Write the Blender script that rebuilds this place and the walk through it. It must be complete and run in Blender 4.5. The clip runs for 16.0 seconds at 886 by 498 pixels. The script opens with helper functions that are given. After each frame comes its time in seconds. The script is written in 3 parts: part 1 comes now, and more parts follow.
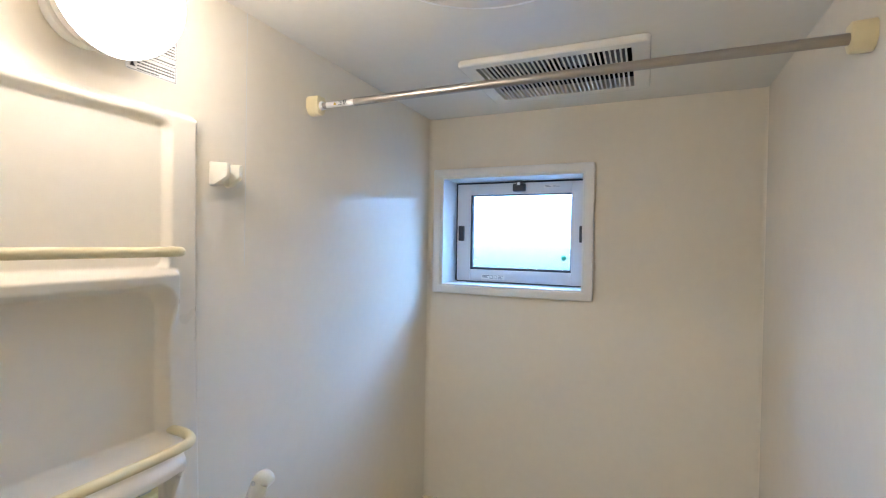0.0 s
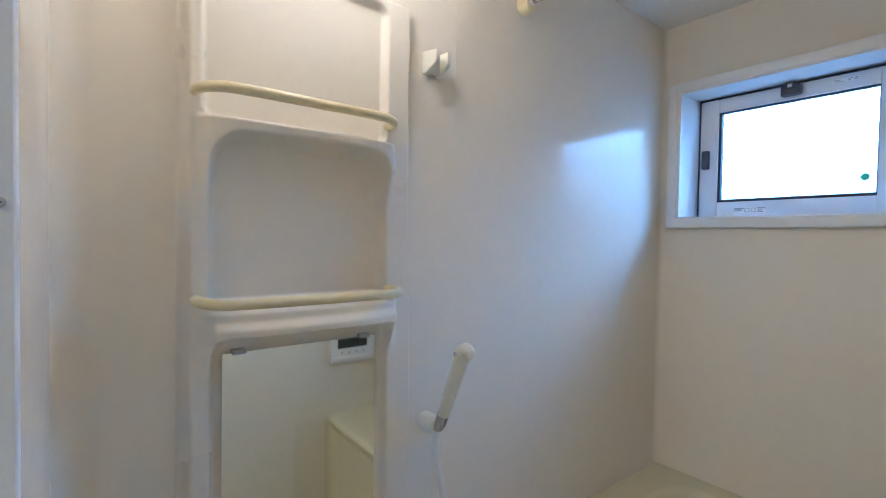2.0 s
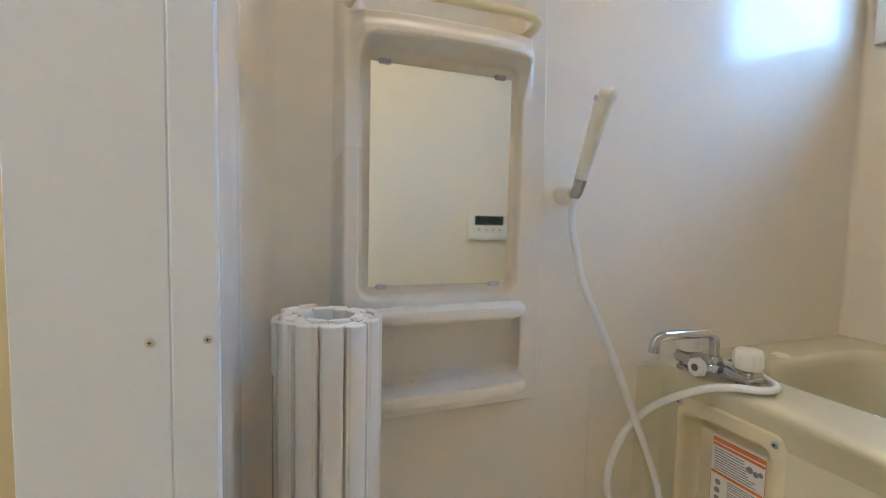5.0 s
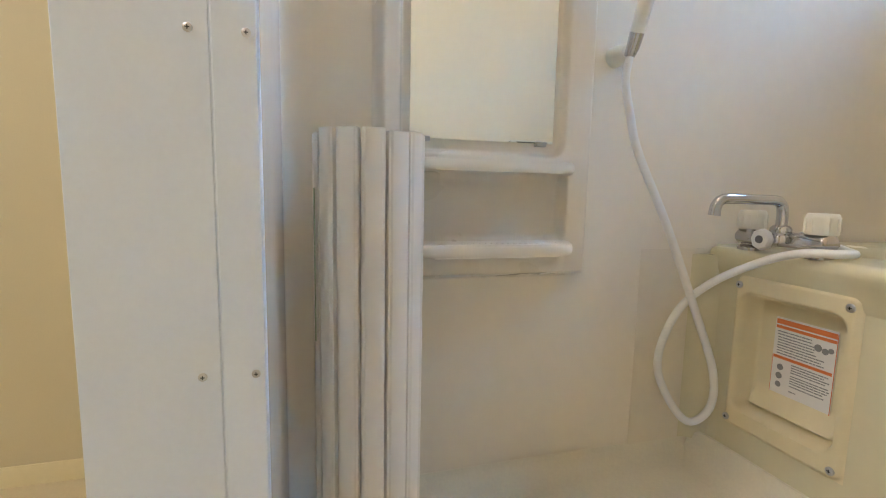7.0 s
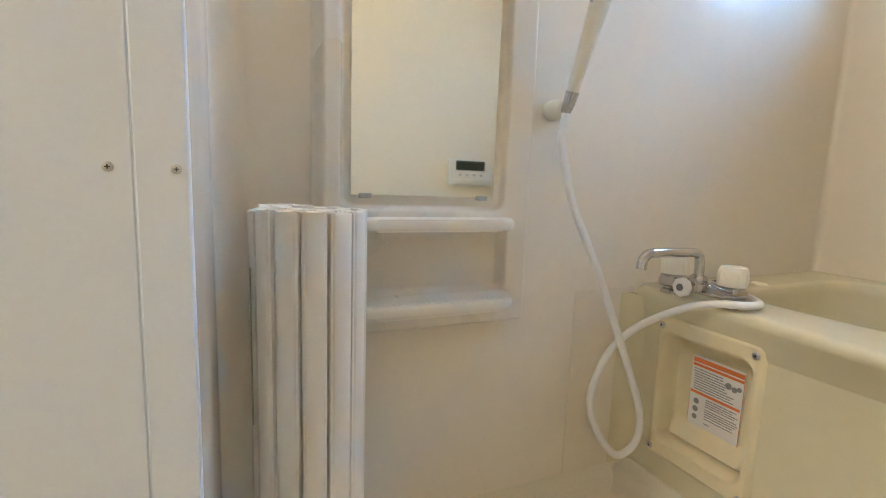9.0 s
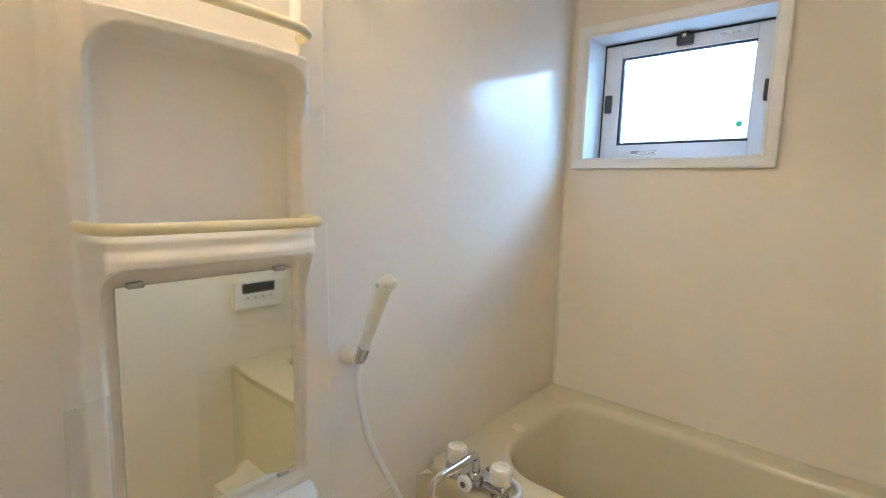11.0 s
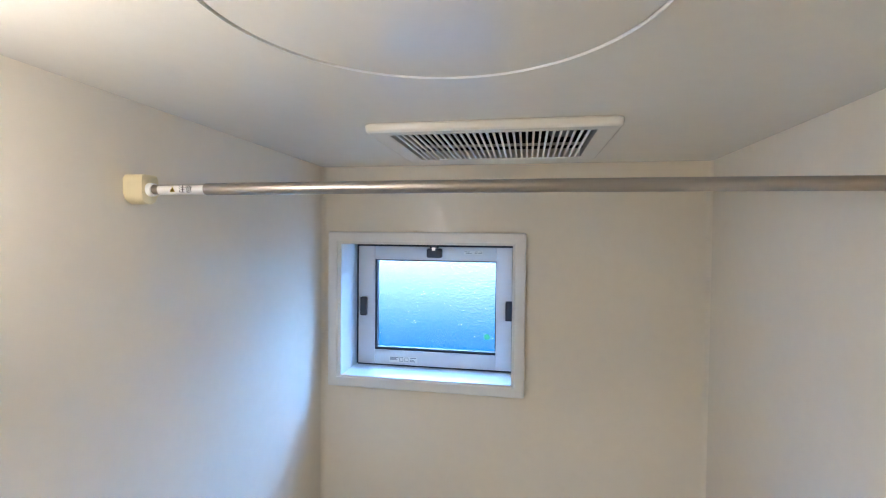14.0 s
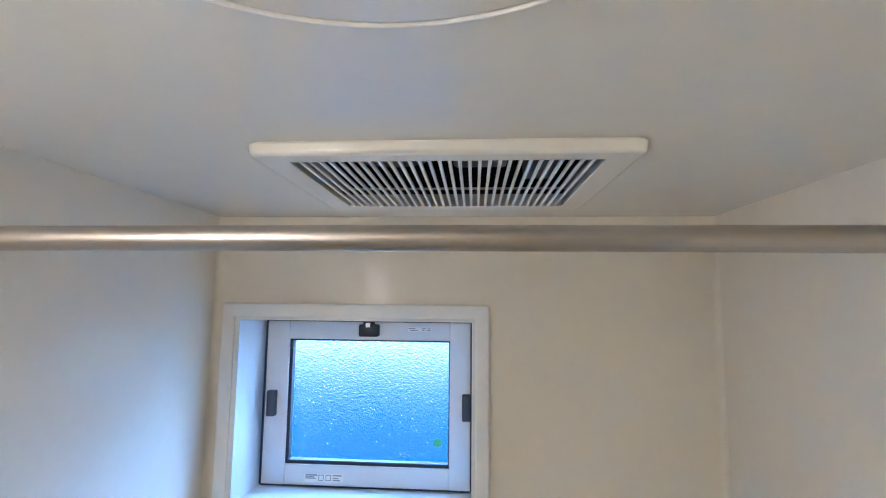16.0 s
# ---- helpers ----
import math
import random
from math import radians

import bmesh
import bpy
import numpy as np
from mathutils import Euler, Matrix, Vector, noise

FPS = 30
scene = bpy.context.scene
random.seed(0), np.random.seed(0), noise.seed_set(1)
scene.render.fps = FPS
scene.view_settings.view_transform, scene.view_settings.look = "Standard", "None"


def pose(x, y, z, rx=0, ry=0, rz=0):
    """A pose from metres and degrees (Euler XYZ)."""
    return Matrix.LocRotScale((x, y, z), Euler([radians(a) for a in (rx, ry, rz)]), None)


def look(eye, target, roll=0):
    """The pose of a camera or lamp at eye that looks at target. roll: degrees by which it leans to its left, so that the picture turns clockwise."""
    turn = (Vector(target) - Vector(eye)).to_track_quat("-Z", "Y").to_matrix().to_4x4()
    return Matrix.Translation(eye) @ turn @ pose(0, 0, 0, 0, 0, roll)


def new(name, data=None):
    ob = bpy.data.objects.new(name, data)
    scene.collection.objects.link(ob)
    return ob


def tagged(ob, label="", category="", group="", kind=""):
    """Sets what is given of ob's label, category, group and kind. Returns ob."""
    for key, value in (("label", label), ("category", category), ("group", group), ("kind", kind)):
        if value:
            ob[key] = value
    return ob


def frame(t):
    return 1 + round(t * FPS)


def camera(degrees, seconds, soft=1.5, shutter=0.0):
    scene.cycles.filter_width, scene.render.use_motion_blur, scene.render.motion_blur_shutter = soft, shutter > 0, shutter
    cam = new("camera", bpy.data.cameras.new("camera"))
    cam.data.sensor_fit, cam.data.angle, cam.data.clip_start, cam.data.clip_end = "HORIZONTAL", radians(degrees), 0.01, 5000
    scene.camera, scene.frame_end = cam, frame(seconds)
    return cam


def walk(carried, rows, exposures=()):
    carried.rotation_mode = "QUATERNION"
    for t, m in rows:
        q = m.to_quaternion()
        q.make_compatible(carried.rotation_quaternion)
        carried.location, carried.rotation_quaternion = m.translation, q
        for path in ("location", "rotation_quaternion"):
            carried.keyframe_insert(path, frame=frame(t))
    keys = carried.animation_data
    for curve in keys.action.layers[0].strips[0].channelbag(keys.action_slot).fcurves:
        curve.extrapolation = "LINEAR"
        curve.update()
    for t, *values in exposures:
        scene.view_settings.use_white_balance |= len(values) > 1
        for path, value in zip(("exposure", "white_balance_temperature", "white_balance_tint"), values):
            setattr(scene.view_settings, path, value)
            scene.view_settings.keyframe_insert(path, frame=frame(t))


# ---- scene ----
cam = camera(87.3, 16.0, soft=1.1)
PATH = [
    (0, (0.037, 0.004, 1.756), (-0.767, 1.835, 1.731), 1.0),
    (0.5, (0.055, 0.026, 1.699), (-0.999, 1.725, 1.663), 1.0),
    (1, (0.059, 0.069, 1.623), (-1.225, 1.602, 1.593), 1.0),
    (1.5, (0.051, 0.098, 1.574), (-1.415, 1.457, 1.514), 1.5),
    (2, (0.054, 0.096, 1.513), (-1.526, 1.322, 1.463), 1.0),
    (2.5, (0.06, 0.095, 1.465), (-1.598, 1.213, 1.4), 1.2),
    (3, (0.068, 0.095, 1.392), (-1.645, 1.124, 1.311), 1.2),
    (3.5, (0.071, 0.097, 1.295), (-1.691, 1.038, 1.205), 1.4),
    (4, (0.072, 0.094, 1.207), (-1.731, 0.953, 1.11), 1.3),
    (4.5, (0.077, 0.097, 1.134), (-1.759, 0.881, 1.011), 1.4),
    (4.7, (0.079, 0.099, 1.102), (-1.769, 0.851, 0.972), 1.4),
    (6.8, (0.065, 0.101, 0.842), (-1.836, 0.674, 0.599), 1.3),
    (7, (0.068, 0.099, 0.828), (-1.838, 0.657, 0.584), 1.2),
    (7.5, (0.069, 0.1, 0.804), (-1.837, 0.647, 0.548), 1.3),
    (8, (0.067, 0.099, 0.805), (-1.827, 0.687, 0.543), 1.3),
    (8.2, (0.063, 0.097, 0.813), (-1.819, 0.722, 0.553), 1.4),
    (10.3, (0.038, 0.093, 1.291), (-1.52, 1.318, 1.023), 2.0),
    (10.5, (0.043, 0.094, 1.34), (-1.452, 1.397, 1.083), 1.7),
    (11, (0.02, 0.084, 1.473), (-1.266, 1.594, 1.215), 1.7),
    (11.5, (-0.01, 0.055, 1.593), (-1.072, 1.732, 1.351), 1.3),
    (12, (-0.037, 0.033, 1.721), (-0.868, 1.838, 1.49), 0.9),
    (12.5, (-0.062, 0.057, 1.827), (-0.749, 1.925, 1.631), 0.5),
    (13, (-0.082, 0.138, 1.925), (-0.643, 2.051, 1.767), 0.6),
    (13.5, (-0.112, 0.228, 1.992), (-0.554, 2.176, 1.888), 0.5),
    (14, (-0.134, 0.315, 2.034), (-0.488, 2.282, 1.985), 0.6),
    (14.5, (-0.143, 0.407, 2.052), (-0.419, 2.388, 2.059), 0.6),
    (15, (-0.142, 0.536, 2.047), (-0.359, 2.522, 2.131), 0.6),
    (15.5, (-0.151, 0.618, 2.05), (-0.319, 2.606, 2.195), 0.4),
    (16, (-0.169, 0.648, 2.065), (-0.304, 2.633, 2.276), 0.6),
]
EXPOSURES = [  # seconds, stops, kelvin, tint
    (0, 0.73, 5950, 17), (1, 0.67, 5700, 17), (2, 0.44, 5550, 17), (3, 0.58, 5700, 17), (4.5, 0.84, 6250, 17), (7, 1.19, 6450, 17), (8, 1.19, 6500, 17),
    (10.3, 1.05, 6910, 17), (11.5, 0.91, 6860, 17), (12.5, 0.84, 6200, 17), (14, 0.75, 5750, 17), (16, 0.79, 5650, 17),
]
walk(cam, [(t, look(eye, target, roll)) for t, eye, target, roll in PATH], EXPOSURES)

# ---- room numbers ----
XL, XR = -0.78, 0.37          # side walls of the bathroom
YD, YW = 0.067, 1.72          # entry wall and window wall, inner faces
ZC = 2.255                    # bathroom ceiling
JL, JR = -0.342, 0.33          # door jambs
LEDGE = 0.215                 # raised rim of the floor pan
RIM = 0.722                   # tub rim

# ---- world and light ----
world = bpy.data.worlds.new("world")
scene.world = world
world.use_nodes = True
wn = world.node_tree
sky = wn.nodes.new("ShaderNodeTexSky")
sky.sky_type, sky.sun_disc = "NISHITA", False
sky.sun_elevation, sky.sun_rotation = radians(38), radians(200)
wn.links.new(sky.outputs[0], wn.nodes["Background"].inputs[0])
wn.nodes["Background"].inputs[1].default_value = 0.1
sun = new("sun", bpy.data.lights.new("sun", "SUN"))
sun.data.energy, sun.data.angle, sun.data.color = 0.6, radians(12), (1, 0.95, 0.88)
sun.matrix_basis = pose(0, 0, 6, 52, 0, 160)

SKY_GLOW, SKY_LAMP, LAMP_GLOW, ROOM_LAMP = 14.0, 450.0, 18.0, 8.8
# stands for the bright open sky outside the window
sky_lamp = new("window_daylight", bpy.data.lights.new("window_daylight", "AREA"))
sky_lamp.data.energy, sky_lamp.data.color = SKY_LAMP, (0.20, 0.49, 1.0)
sky_lamp.data.shape, sky_lamp.data.size, sky_lamp.data.size_y = "RECTANGLE", 4.4, 2.6
sky_lamp.matrix_basis = pose(-0.44, 3.0, 3.43, -90, 0, 0)
room_lamp = new("dressing_room_fill_light", bpy.data.lights.new("dressing_room_fill_light", "AREA"))
room_lamp.data.energy, room_lamp.data.color = ROOM_LAMP, (1.0, 0.97, 0.93)
room_lamp.data.shape, room_lamp.data.size = "DISK", 0.3
room_lamp.matrix_basis = pose(0.0, -1.05, 2.37)

# ---- materials ----


def nodes_of(name):
    m = bpy.data.materials.new(name)
    m.use_nodes = True
    t = m.node_tree
    return m, t, t.nodes["Principled BSDF"]


def surface(name, colour, rough=0.4, metal=0.0, vary=0.05, grain=60.0, bump=0.03, coat=0.0, spread=0.06, per_piece=0.0, stretch=(1, 1, 1), ior=1.5):
    """A plain surface whose colour, gloss and relief vary at two scales."""
    m, t, b = nodes_of(name)
    co = t.nodes.new("ShaderNodeTexCoord")
    mp = t.nodes.new("ShaderNodeMapping")
    mp.inputs["Scale"].default_value = stretch
    t.links.new(co.outputs["Object"], mp.inputs["Vector"])
    big, fine = t.nodes.new("ShaderNodeTexNoise"), t.nodes.new("ShaderNodeTexNoise")
    big.inputs["Scale"].default_value, fine.inputs["Scale"].default_value = 3.1, grain
    big.inputs["Detail"].default_value = fine.inputs["Detail"].default_value = 4
    for n in (big, fine):
        t.links.new(mp.outputs["Vector"], n.inputs["Vector"])
    add = t.nodes.new("ShaderNodeMath")
    add.operation = "ADD"
    t.links.new(big.outputs["Fac"], add.inputs[0])
    t.links.new(fine.outputs["Fac"], add.inputs[1])
    last = add
    if per_piece:
        info = t.nodes.new("ShaderNodeObjectInfo")
        mul = t.nodes.new("ShaderNodeMath")
        mul.operation = "MULTIPLY_ADD"
        mul.inputs[1].default_value = per_piece
        t.links.new(info.outputs["Random"], mul.inputs[0])
        t.links.new(add.outputs[0], mul.inputs[2])
        last = mul
    ramp = t.nodes.new("ShaderNodeMapRange")
    ramp.inputs["From Min"].default_value, ramp.inputs["From Max"].default_value = 0.6, 1.4
    ramp.inputs["To Min"].default_value, ramp.inputs["To Max"].default_value = 1 - vary, 1 + vary
    t.links.new(last.outputs[0], ramp.inputs["Value"])
    mix = t.nodes.new("ShaderNodeMix")
    mix.data_type, mix.blend_type = "RGBA", "MULTIPLY"
    mix.inputs["Factor"].default_value = 1
    mix.inputs["A"].default_value = (*colour, 1)
    t.links.new(ramp.outputs[0], mix.inputs["B"])
    t.links.new(mix.outputs["Result"], b.inputs["Base Color"])
    r2 = t.nodes.new("ShaderNodeMapRange")
    r2.inputs["From Min"].default_value, r2.inputs["From Max"].default_value = 0.3, 0.7
    r2.inputs["To Min"].default_value, r2.inputs["To Max"].default_value = max(0.02, rough - spread), rough + spread
    t.links.new(big.outputs["Fac"], r2.inputs["Value"])
    t.links.new(r2.outputs[0], b.inputs["Roughness"])
    b.inputs["Metallic"].default_value = metal
    b.inputs["Coat Weight"].default_value = coat
    b.inputs["IOR"].default_value = ior
    bp = t.nodes.new("ShaderNodeBump")
    bp.inputs["Strength"].default_value, bp.inputs["Distance"].default_value = bump, 0.002
    t.links.new(fine.outputs["Fac"], bp.inputs["Height"])
    t.links.new(bp.outputs[0], b.inputs["Normal"])
    return m


def glow(name, colour, strength):
    m, t, b = nodes_of(name)
    b.inputs["Base Color"].default_value = (0.8, 0.8, 0.8, 1)
    b.inputs["Emission Color"].default_value = (*colour, 1)
    b.inputs["Emission Strength"].default_value = strength
    return m


WALL = surface("wall_panel_cream", (0.86, 0.79, 0.665), 0.15, vary=0.02, grain=35, bump=0.02, spread=0.03, ior=1.27)
CEIL = surface("ceiling_panel", (0.84, 0.80, 0.71), 0.20, vary=0.02, grain=40, bump=0.02, spread=0.03)
MOULD = surface("moulded_plastic", (0.82, 0.76, 0.65), 0.30, vary=0.02, grain=50, bump=0.02)
TUB = surface("tub_acrylic", (0.73, 0.675, 0.475), 0.22, vary=0.03, grain=30, bump=0.02)
PANEL = surface("apron_panel_plastic", (0.78, 0.69, 0.46), 0.35, vary=0.03, grain=60, bump=0.02)
FLANGE = surface("flange_acrylic", (0.845, 0.775, 0.64), 0.20, vary=0.03, grain=30, bump=0.02)
PAN = surface("floor_pan_plastic", (0.79, 0.735, 0.60), 0.35, vary=0.05, grain=160, bump=0.10)
BAR = surface("cream_bar_plastic", (0.80, 0.70, 0.44), 0.35, vary=0.03)
IVORY = surface("ivory_plastic", (0.82, 0.79, 0.68), 0.32, vary=0.02)
WHITE = surface("white_plastic", (0.82, 0.81, 0.78), 0.35, vary=0.02)
TRIMWHITE = surface("trim_white", (0.87, 0.86, 0.83), 0.35, vary=0.02)
CLIP = surface("clip_grey", (0.50, 0.50, 0.48), 0.4, vary=0.05)
JAMB = surface("door_frame_white", (0.80, 0.87, 0.96), 0.40, vary=0.02, grain=200, bump=0.02)
ALU = surface("white_aluminium", (0.76, 0.755, 0.75), 0.38, vary=0.02, grain=200)
CHROME = surface("chrome", (0.58, 0.58, 0.59), 0.10, 1.0, vary=0.05, grain=90, bump=0.01, spread=0.04)
STEEL = surface("brushed_steel", (0.43, 0.395, 0.36), 0.36, 1.0, vary=0.08, grain=400, bump=0.05, stretch=(0.05, 1, 1))
SCREW = surface("screw_zinc", (0.60, 0.60, 0.61), 0.35, 1.0, vary=0.1)
BLACK = surface("black_plastic", (0.035, 0.04, 0.05), 0.4, vary=0.1)
GASKET = surface("dark_gasket", (0.018, 0.028, 0.045), 0.6, vary=0.1)
CAVITY_SHADE = surface("cavity_shade_black", (0.008, 0.008, 0.010), 0.8, vary=0.2)
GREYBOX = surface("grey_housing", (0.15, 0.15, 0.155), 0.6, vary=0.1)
SLAT = surface("lid_slat_plastic", (0.83, 0.785, 0.69), 0.45, vary=0.02, grain=40, bump=0.0, per_piece=0.15)
MOULDY = surface("green_stain", (0.36, 0.42, 0.26), 0.8, vary=0.5, grain=260)
PAPER = surface("label_paper", (0.86, 0.84, 0.80), 0.5, vary=0.02)
INK = surface("label_ink", (0.06, 0.06, 0.06), 0.6, vary=0.1)
GREYINK = surface("label_grey_ink", (0.30, 0.30, 0.30), 0.6, vary=0.1)
ORANGE = surface("label_orange", (0.80, 0.22, 0.06), 0.5, vary=0.03)
YELLOW = surface("warning_yellow", (0.75, 0.55, 0.05), 0.5, vary=0.03)
GREEN = glow("green_dot", (0.1, 0.8, 0.45), 0.0)
GREEN.node_tree.nodes["Principled BSDF"].inputs["Base Color"].default_value = (0.10, 0.75, 0.45, 1)
DISPLAY = surface("display_glass", (0.045, 0.06, 0.055), 0.15, vary=0.05)
ROOMWALL = surface("vinyl_wallpaper", (0.68, 0.61, 0.42), 0.6, vary=0.03, grain=300, bump=0.15)
BASE = surface("baseboard_cream", (0.78, 0.70, 0.46), 0.35, vary=0.03)
VINYL = surface("vinyl_floor", (0.70, 0.60, 0.40), 0.4, vary=0.06, grain=120)
CONCRETE = surface("outside_ground", (0.3, 0.3, 0.3), 0.9, vary=0.2)
LAMPGLASS = glow("lamp_glass", (1.0, 0.90, 0.74), LAMP_GLOW)

MIRROR, _t, _b = nodes_of("mirror_silver")
_b.inputs["Base Color"].default_value = (0.86, 0.88, 0.80, 1)
_b.inputs["Metallic"].default_value, _b.inputs["Roughness"].default_value = 1.0, 0.03

GLASS, _t, _b = nodes_of("textured_glass")
_b.inputs["Base Color"].default_value = (0.92, 0.97, 1.0, 1)
_b.inputs["Transmission Weight"].default_value, _b.inputs["Roughness"].default_value = 1.0, 0.025
_co = _t.nodes.new("ShaderNodeTexCoord")
_n = _t.nodes.new("ShaderNodeTexNoise")
_n.inputs["Scale"].default_value, _n.inputs["Detail"].default_value, _n.inputs["Distortion"].default_value = 210, 1.0, 0.8
_bp = _t.nodes.new("ShaderNodeBump")
_bp.inputs["Strength"].default_value, _bp.inputs["Distance"].default_value = 0.36, 0.004
_t.links.new(_co.outputs["Object"], _n.inputs["Vector"])
_t.links.new(_n.outputs["Fac"], _bp.inputs["Height"])
_t.links.new(_bp.outputs[0], _b.inputs["Normal"])

# daylight beyond the window: bright sky over a dim blue distance
OUTSIDE, _t, _b = nodes_of("outside_backdrop")
_co = _t.nodes.new("ShaderNodeTexCoord")
_sep = _t.nodes.new("ShaderNodeSeparateXYZ")
_mr = _t.nodes.new("ShaderNodeMapRange")
_mr.inputs["From Min"].default_value, _mr.inputs["From Max"].default_value = 0.0, 3.0
_rp = _t.nodes.new("ShaderNodeValToRGB")
for _p, _c in ((0.07, (0.012, 0.20, 0.56)), (0.29, (0.02, 0.27, 0.66)), (0.37, (0.10, 0.42, 0.80)), (0.45, (0.35, 0.75, 1.0)), (0.56, (0.75, 1.08, 1.25)), (0.70, (1.1, 1.6, 1.9))):
    _rp.color_ramp.elements.new(_p).color = (*(0.82 * v / SKY_GLOW for v in _c), 1)
_rp.color_ramp.elements[0].color = (0.012 / SKY_GLOW, 0.20 / SKY_GLOW, 0.56 / SKY_GLOW, 1)
_rp.color_ramp.elements[-1].color = (0.34, 0.64, 1.0, 1)
_t.links.new(_co.outputs["Object"], _sep.inputs[0])
_t.links.new(_sep.outputs["Z"], _mr.inputs["Value"])
_t.links.new(_mr.outputs[0], _rp.inputs[0])
_t.links.new(_rp.outputs[0], _b.inputs["Emission Color"])
_b.inputs["Emission Strength"].default_value = SKY_GLOW
_b.inputs["Base Color"].default_value = (0.01, 0.02, 0.03, 1)
_b.inputs["Specular IOR Level"].default_value = 0.0

# ---- mesh helpers ----


def part(name, bm, material, parent=None, label="", smooth=None):
    """Link a bmesh as one mesh object, under a thing or a part."""
    bmesh.ops.recalc_face_normals(bm, faces=bm.faces)
    me = bpy.data.meshes.new(name)
    bm.to_mesh(me)
    bm.free()
    if smooth is not None:
        me.shade_smooth()
        me.set_sharp_from_angle(angle=radians(smooth))
    me.materials.append(material)
    ob = new(name, me)
    if parent is not None:
        ob.parent = parent
    if label:
        ob["label"] = label
    return ob


def empty(name, x=0, y=0, z=0):
    ob = new(name)
    ob.location = (x, y, z)
    ob.empty_display_size = 0.05
    return ob


def under(ob, parent):
    """Make ob a part of parent, leaving it where it stands in the world."""
    ob.parent = parent
    ob.matrix_parent_inverse = Matrix.Translation(-parent.location)
    return ob


def box(x0, x1, y0, y1, z0, z1, bevel=0.0, seg=2, bm=None):
    own = bmesh.new()
    bmesh.ops.create_cube(own, size=1, matrix=Matrix.LocRotScale(((x0 + x1) / 2, (y0 + y1) / 2, (z0 + z1) / 2), None, (abs(x1 - x0), abs(y1 - y0), abs(z1 - z0))))
    if bevel:
        bmesh.ops.bevel(own, geom=own.edges[:], offset=bevel, segments=seg, affect="EDGES", profile=0.5)
    return own if bm is None else merge(bm, own)


def merge(bm, other):
    me = bpy.data.meshes.new("tmp")
    other.to_mesh(me)
    other.free()
    bm.from_mesh(me)
    bpy.data.meshes.remove(me)
    return bm


def moved(bm, m):
    bm.transform(m)
    return bm


def tube(points, r, sides=14, cap=True, smooth_steps=6):
    """A round tube along a smooth line through the points; r may be one radius or one per point."""
    pts = [Vector(p) for p in points]
    rs = list(r) if hasattr(r, "__len__") else [r] * len(pts)
    line, rad = [], []
    for i in range(len(pts) - 1):
        p0, p1, p2, p3 = pts[max(i - 1, 0)], pts[i], pts[i + 1], pts[min(i + 2, len(pts) - 1)]
        for k in range(smooth_steps):
            u = k / smooth_steps
            line.append(0.5 * (2 * p1 + (p2 - p0) * u + (2 * p0 - 5 * p1 + 4 * p2 - p3) * u * u + (3 * p1 - p0 - 3 * p2 + p3) * u ** 3))
            rad.append(rs[i] + (rs[i + 1] - rs[i]) * u)
    line.append(pts[-1])
    rad.append(rs[-1])
    bm, rings, up = bmesh.new(), [], None
    for i, p in enumerate(line):
        d = (line[min(i + 1, len(line) - 1)] - line[max(i - 1, 0)]).normalized()
        up = d.orthogonal() if up is None else (up - d * up.dot(d))
        up.normalize()
        side = d.cross(up)
        rings.append([bm.verts.new(p + rad[i] * (math.cos(a) * up + math.sin(a) * side)) for a in (2 * math.pi * k / sides for k in range(sides))])
    for a, b in zip(rings, rings[1:]):
        for k in range(sides):
            bm.faces.new((a[k], a[(k + 1) % sides], b[(k + 1) % sides], b[k]))
    if cap:
        bm.faces.new(rings[0]), bm.faces.new(rings[-1])
    return bm


def lathe(profile, sides=32, m=None):
    """Turn a profile of (radius, height) round the z axis; ends are closed."""
    bm, rings = bmesh.new(), []
    for r, z in profile:
        rings.append([bm.verts.new((r * math.cos(2 * math.pi * k / sides), r * math.sin(2 * math.pi * k / sides), z)) for k in range(sides)])
    for a, b in zip(rings, rings[1:]):
        for k in range(sides):
            bm.faces.new((a[k], a[(k + 1) % sides], b[(k + 1) % sides], b[k]))
    bm.faces.new(rings[0]), bm.faces.new(rings[-1])
    if m is not None:
        bm.transform(m)
    return bm


def extrude(profile, axis, a0, a1):
    """Sweep a closed profile along x (profile in y, z) or y (profile in x, z) or z (profile in x, y)."""
    bm = bmesh.new()

    def at(p, a):
        return {"x": (a, p[0], p[1]), "y": (p[0], a, p[1]), "z": (p[0], p[1], a)}[axis]
    low, high = [bm.verts.new(at(p, a0)) for p in profile], [bm.verts.new(at(p, a1)) for p in profile]
    n = len(profile)
    for k in range(n):
        bm.faces.new((low[k], low[(k + 1) % n], high[(k + 1) % n], high[k]))
    bm.faces.new(low), bm.faces.new(high)
    return bm


def rounded(x0, x1, y0, y1, r, steps=6):
    """The outline of a rectangle with round corners; r is one radius or four, from (x0, y0) anticlockwise."""
    rr = r if hasattr(r, "__len__") else (r,) * 4
    out = []
    for (cx, cy, sx, sy, a0), q in zip(((x0, y0, 1, 1, 180), (x1, y0, -1, 1, 270), (x1, y1, -1, -1, 0), (x0, y1, 1, -1, 90)), rr):
        for k in range(steps + 1):
            a = radians(a0 + 90 * k / steps)
            out.append((cx + sx * q + q * math.cos(a), cy + sy * q + q * math.sin(a)))
    return out


def slab(outline, axis, a0, a1, bevel=0.0, seg=2):
    bm = extrude(outline, axis, a0, a1)
    if bevel:
        i = "xyz".index(axis)
        es = [e for e in bm.edges if abs(e.verts[0].co[i] - e.verts[1].co[i]) < 1e-6]
        bmesh.ops.bevel(bm, geom=es, offset=bevel, segments=seg, affect="EDGES", profile=0.5)
    return bm


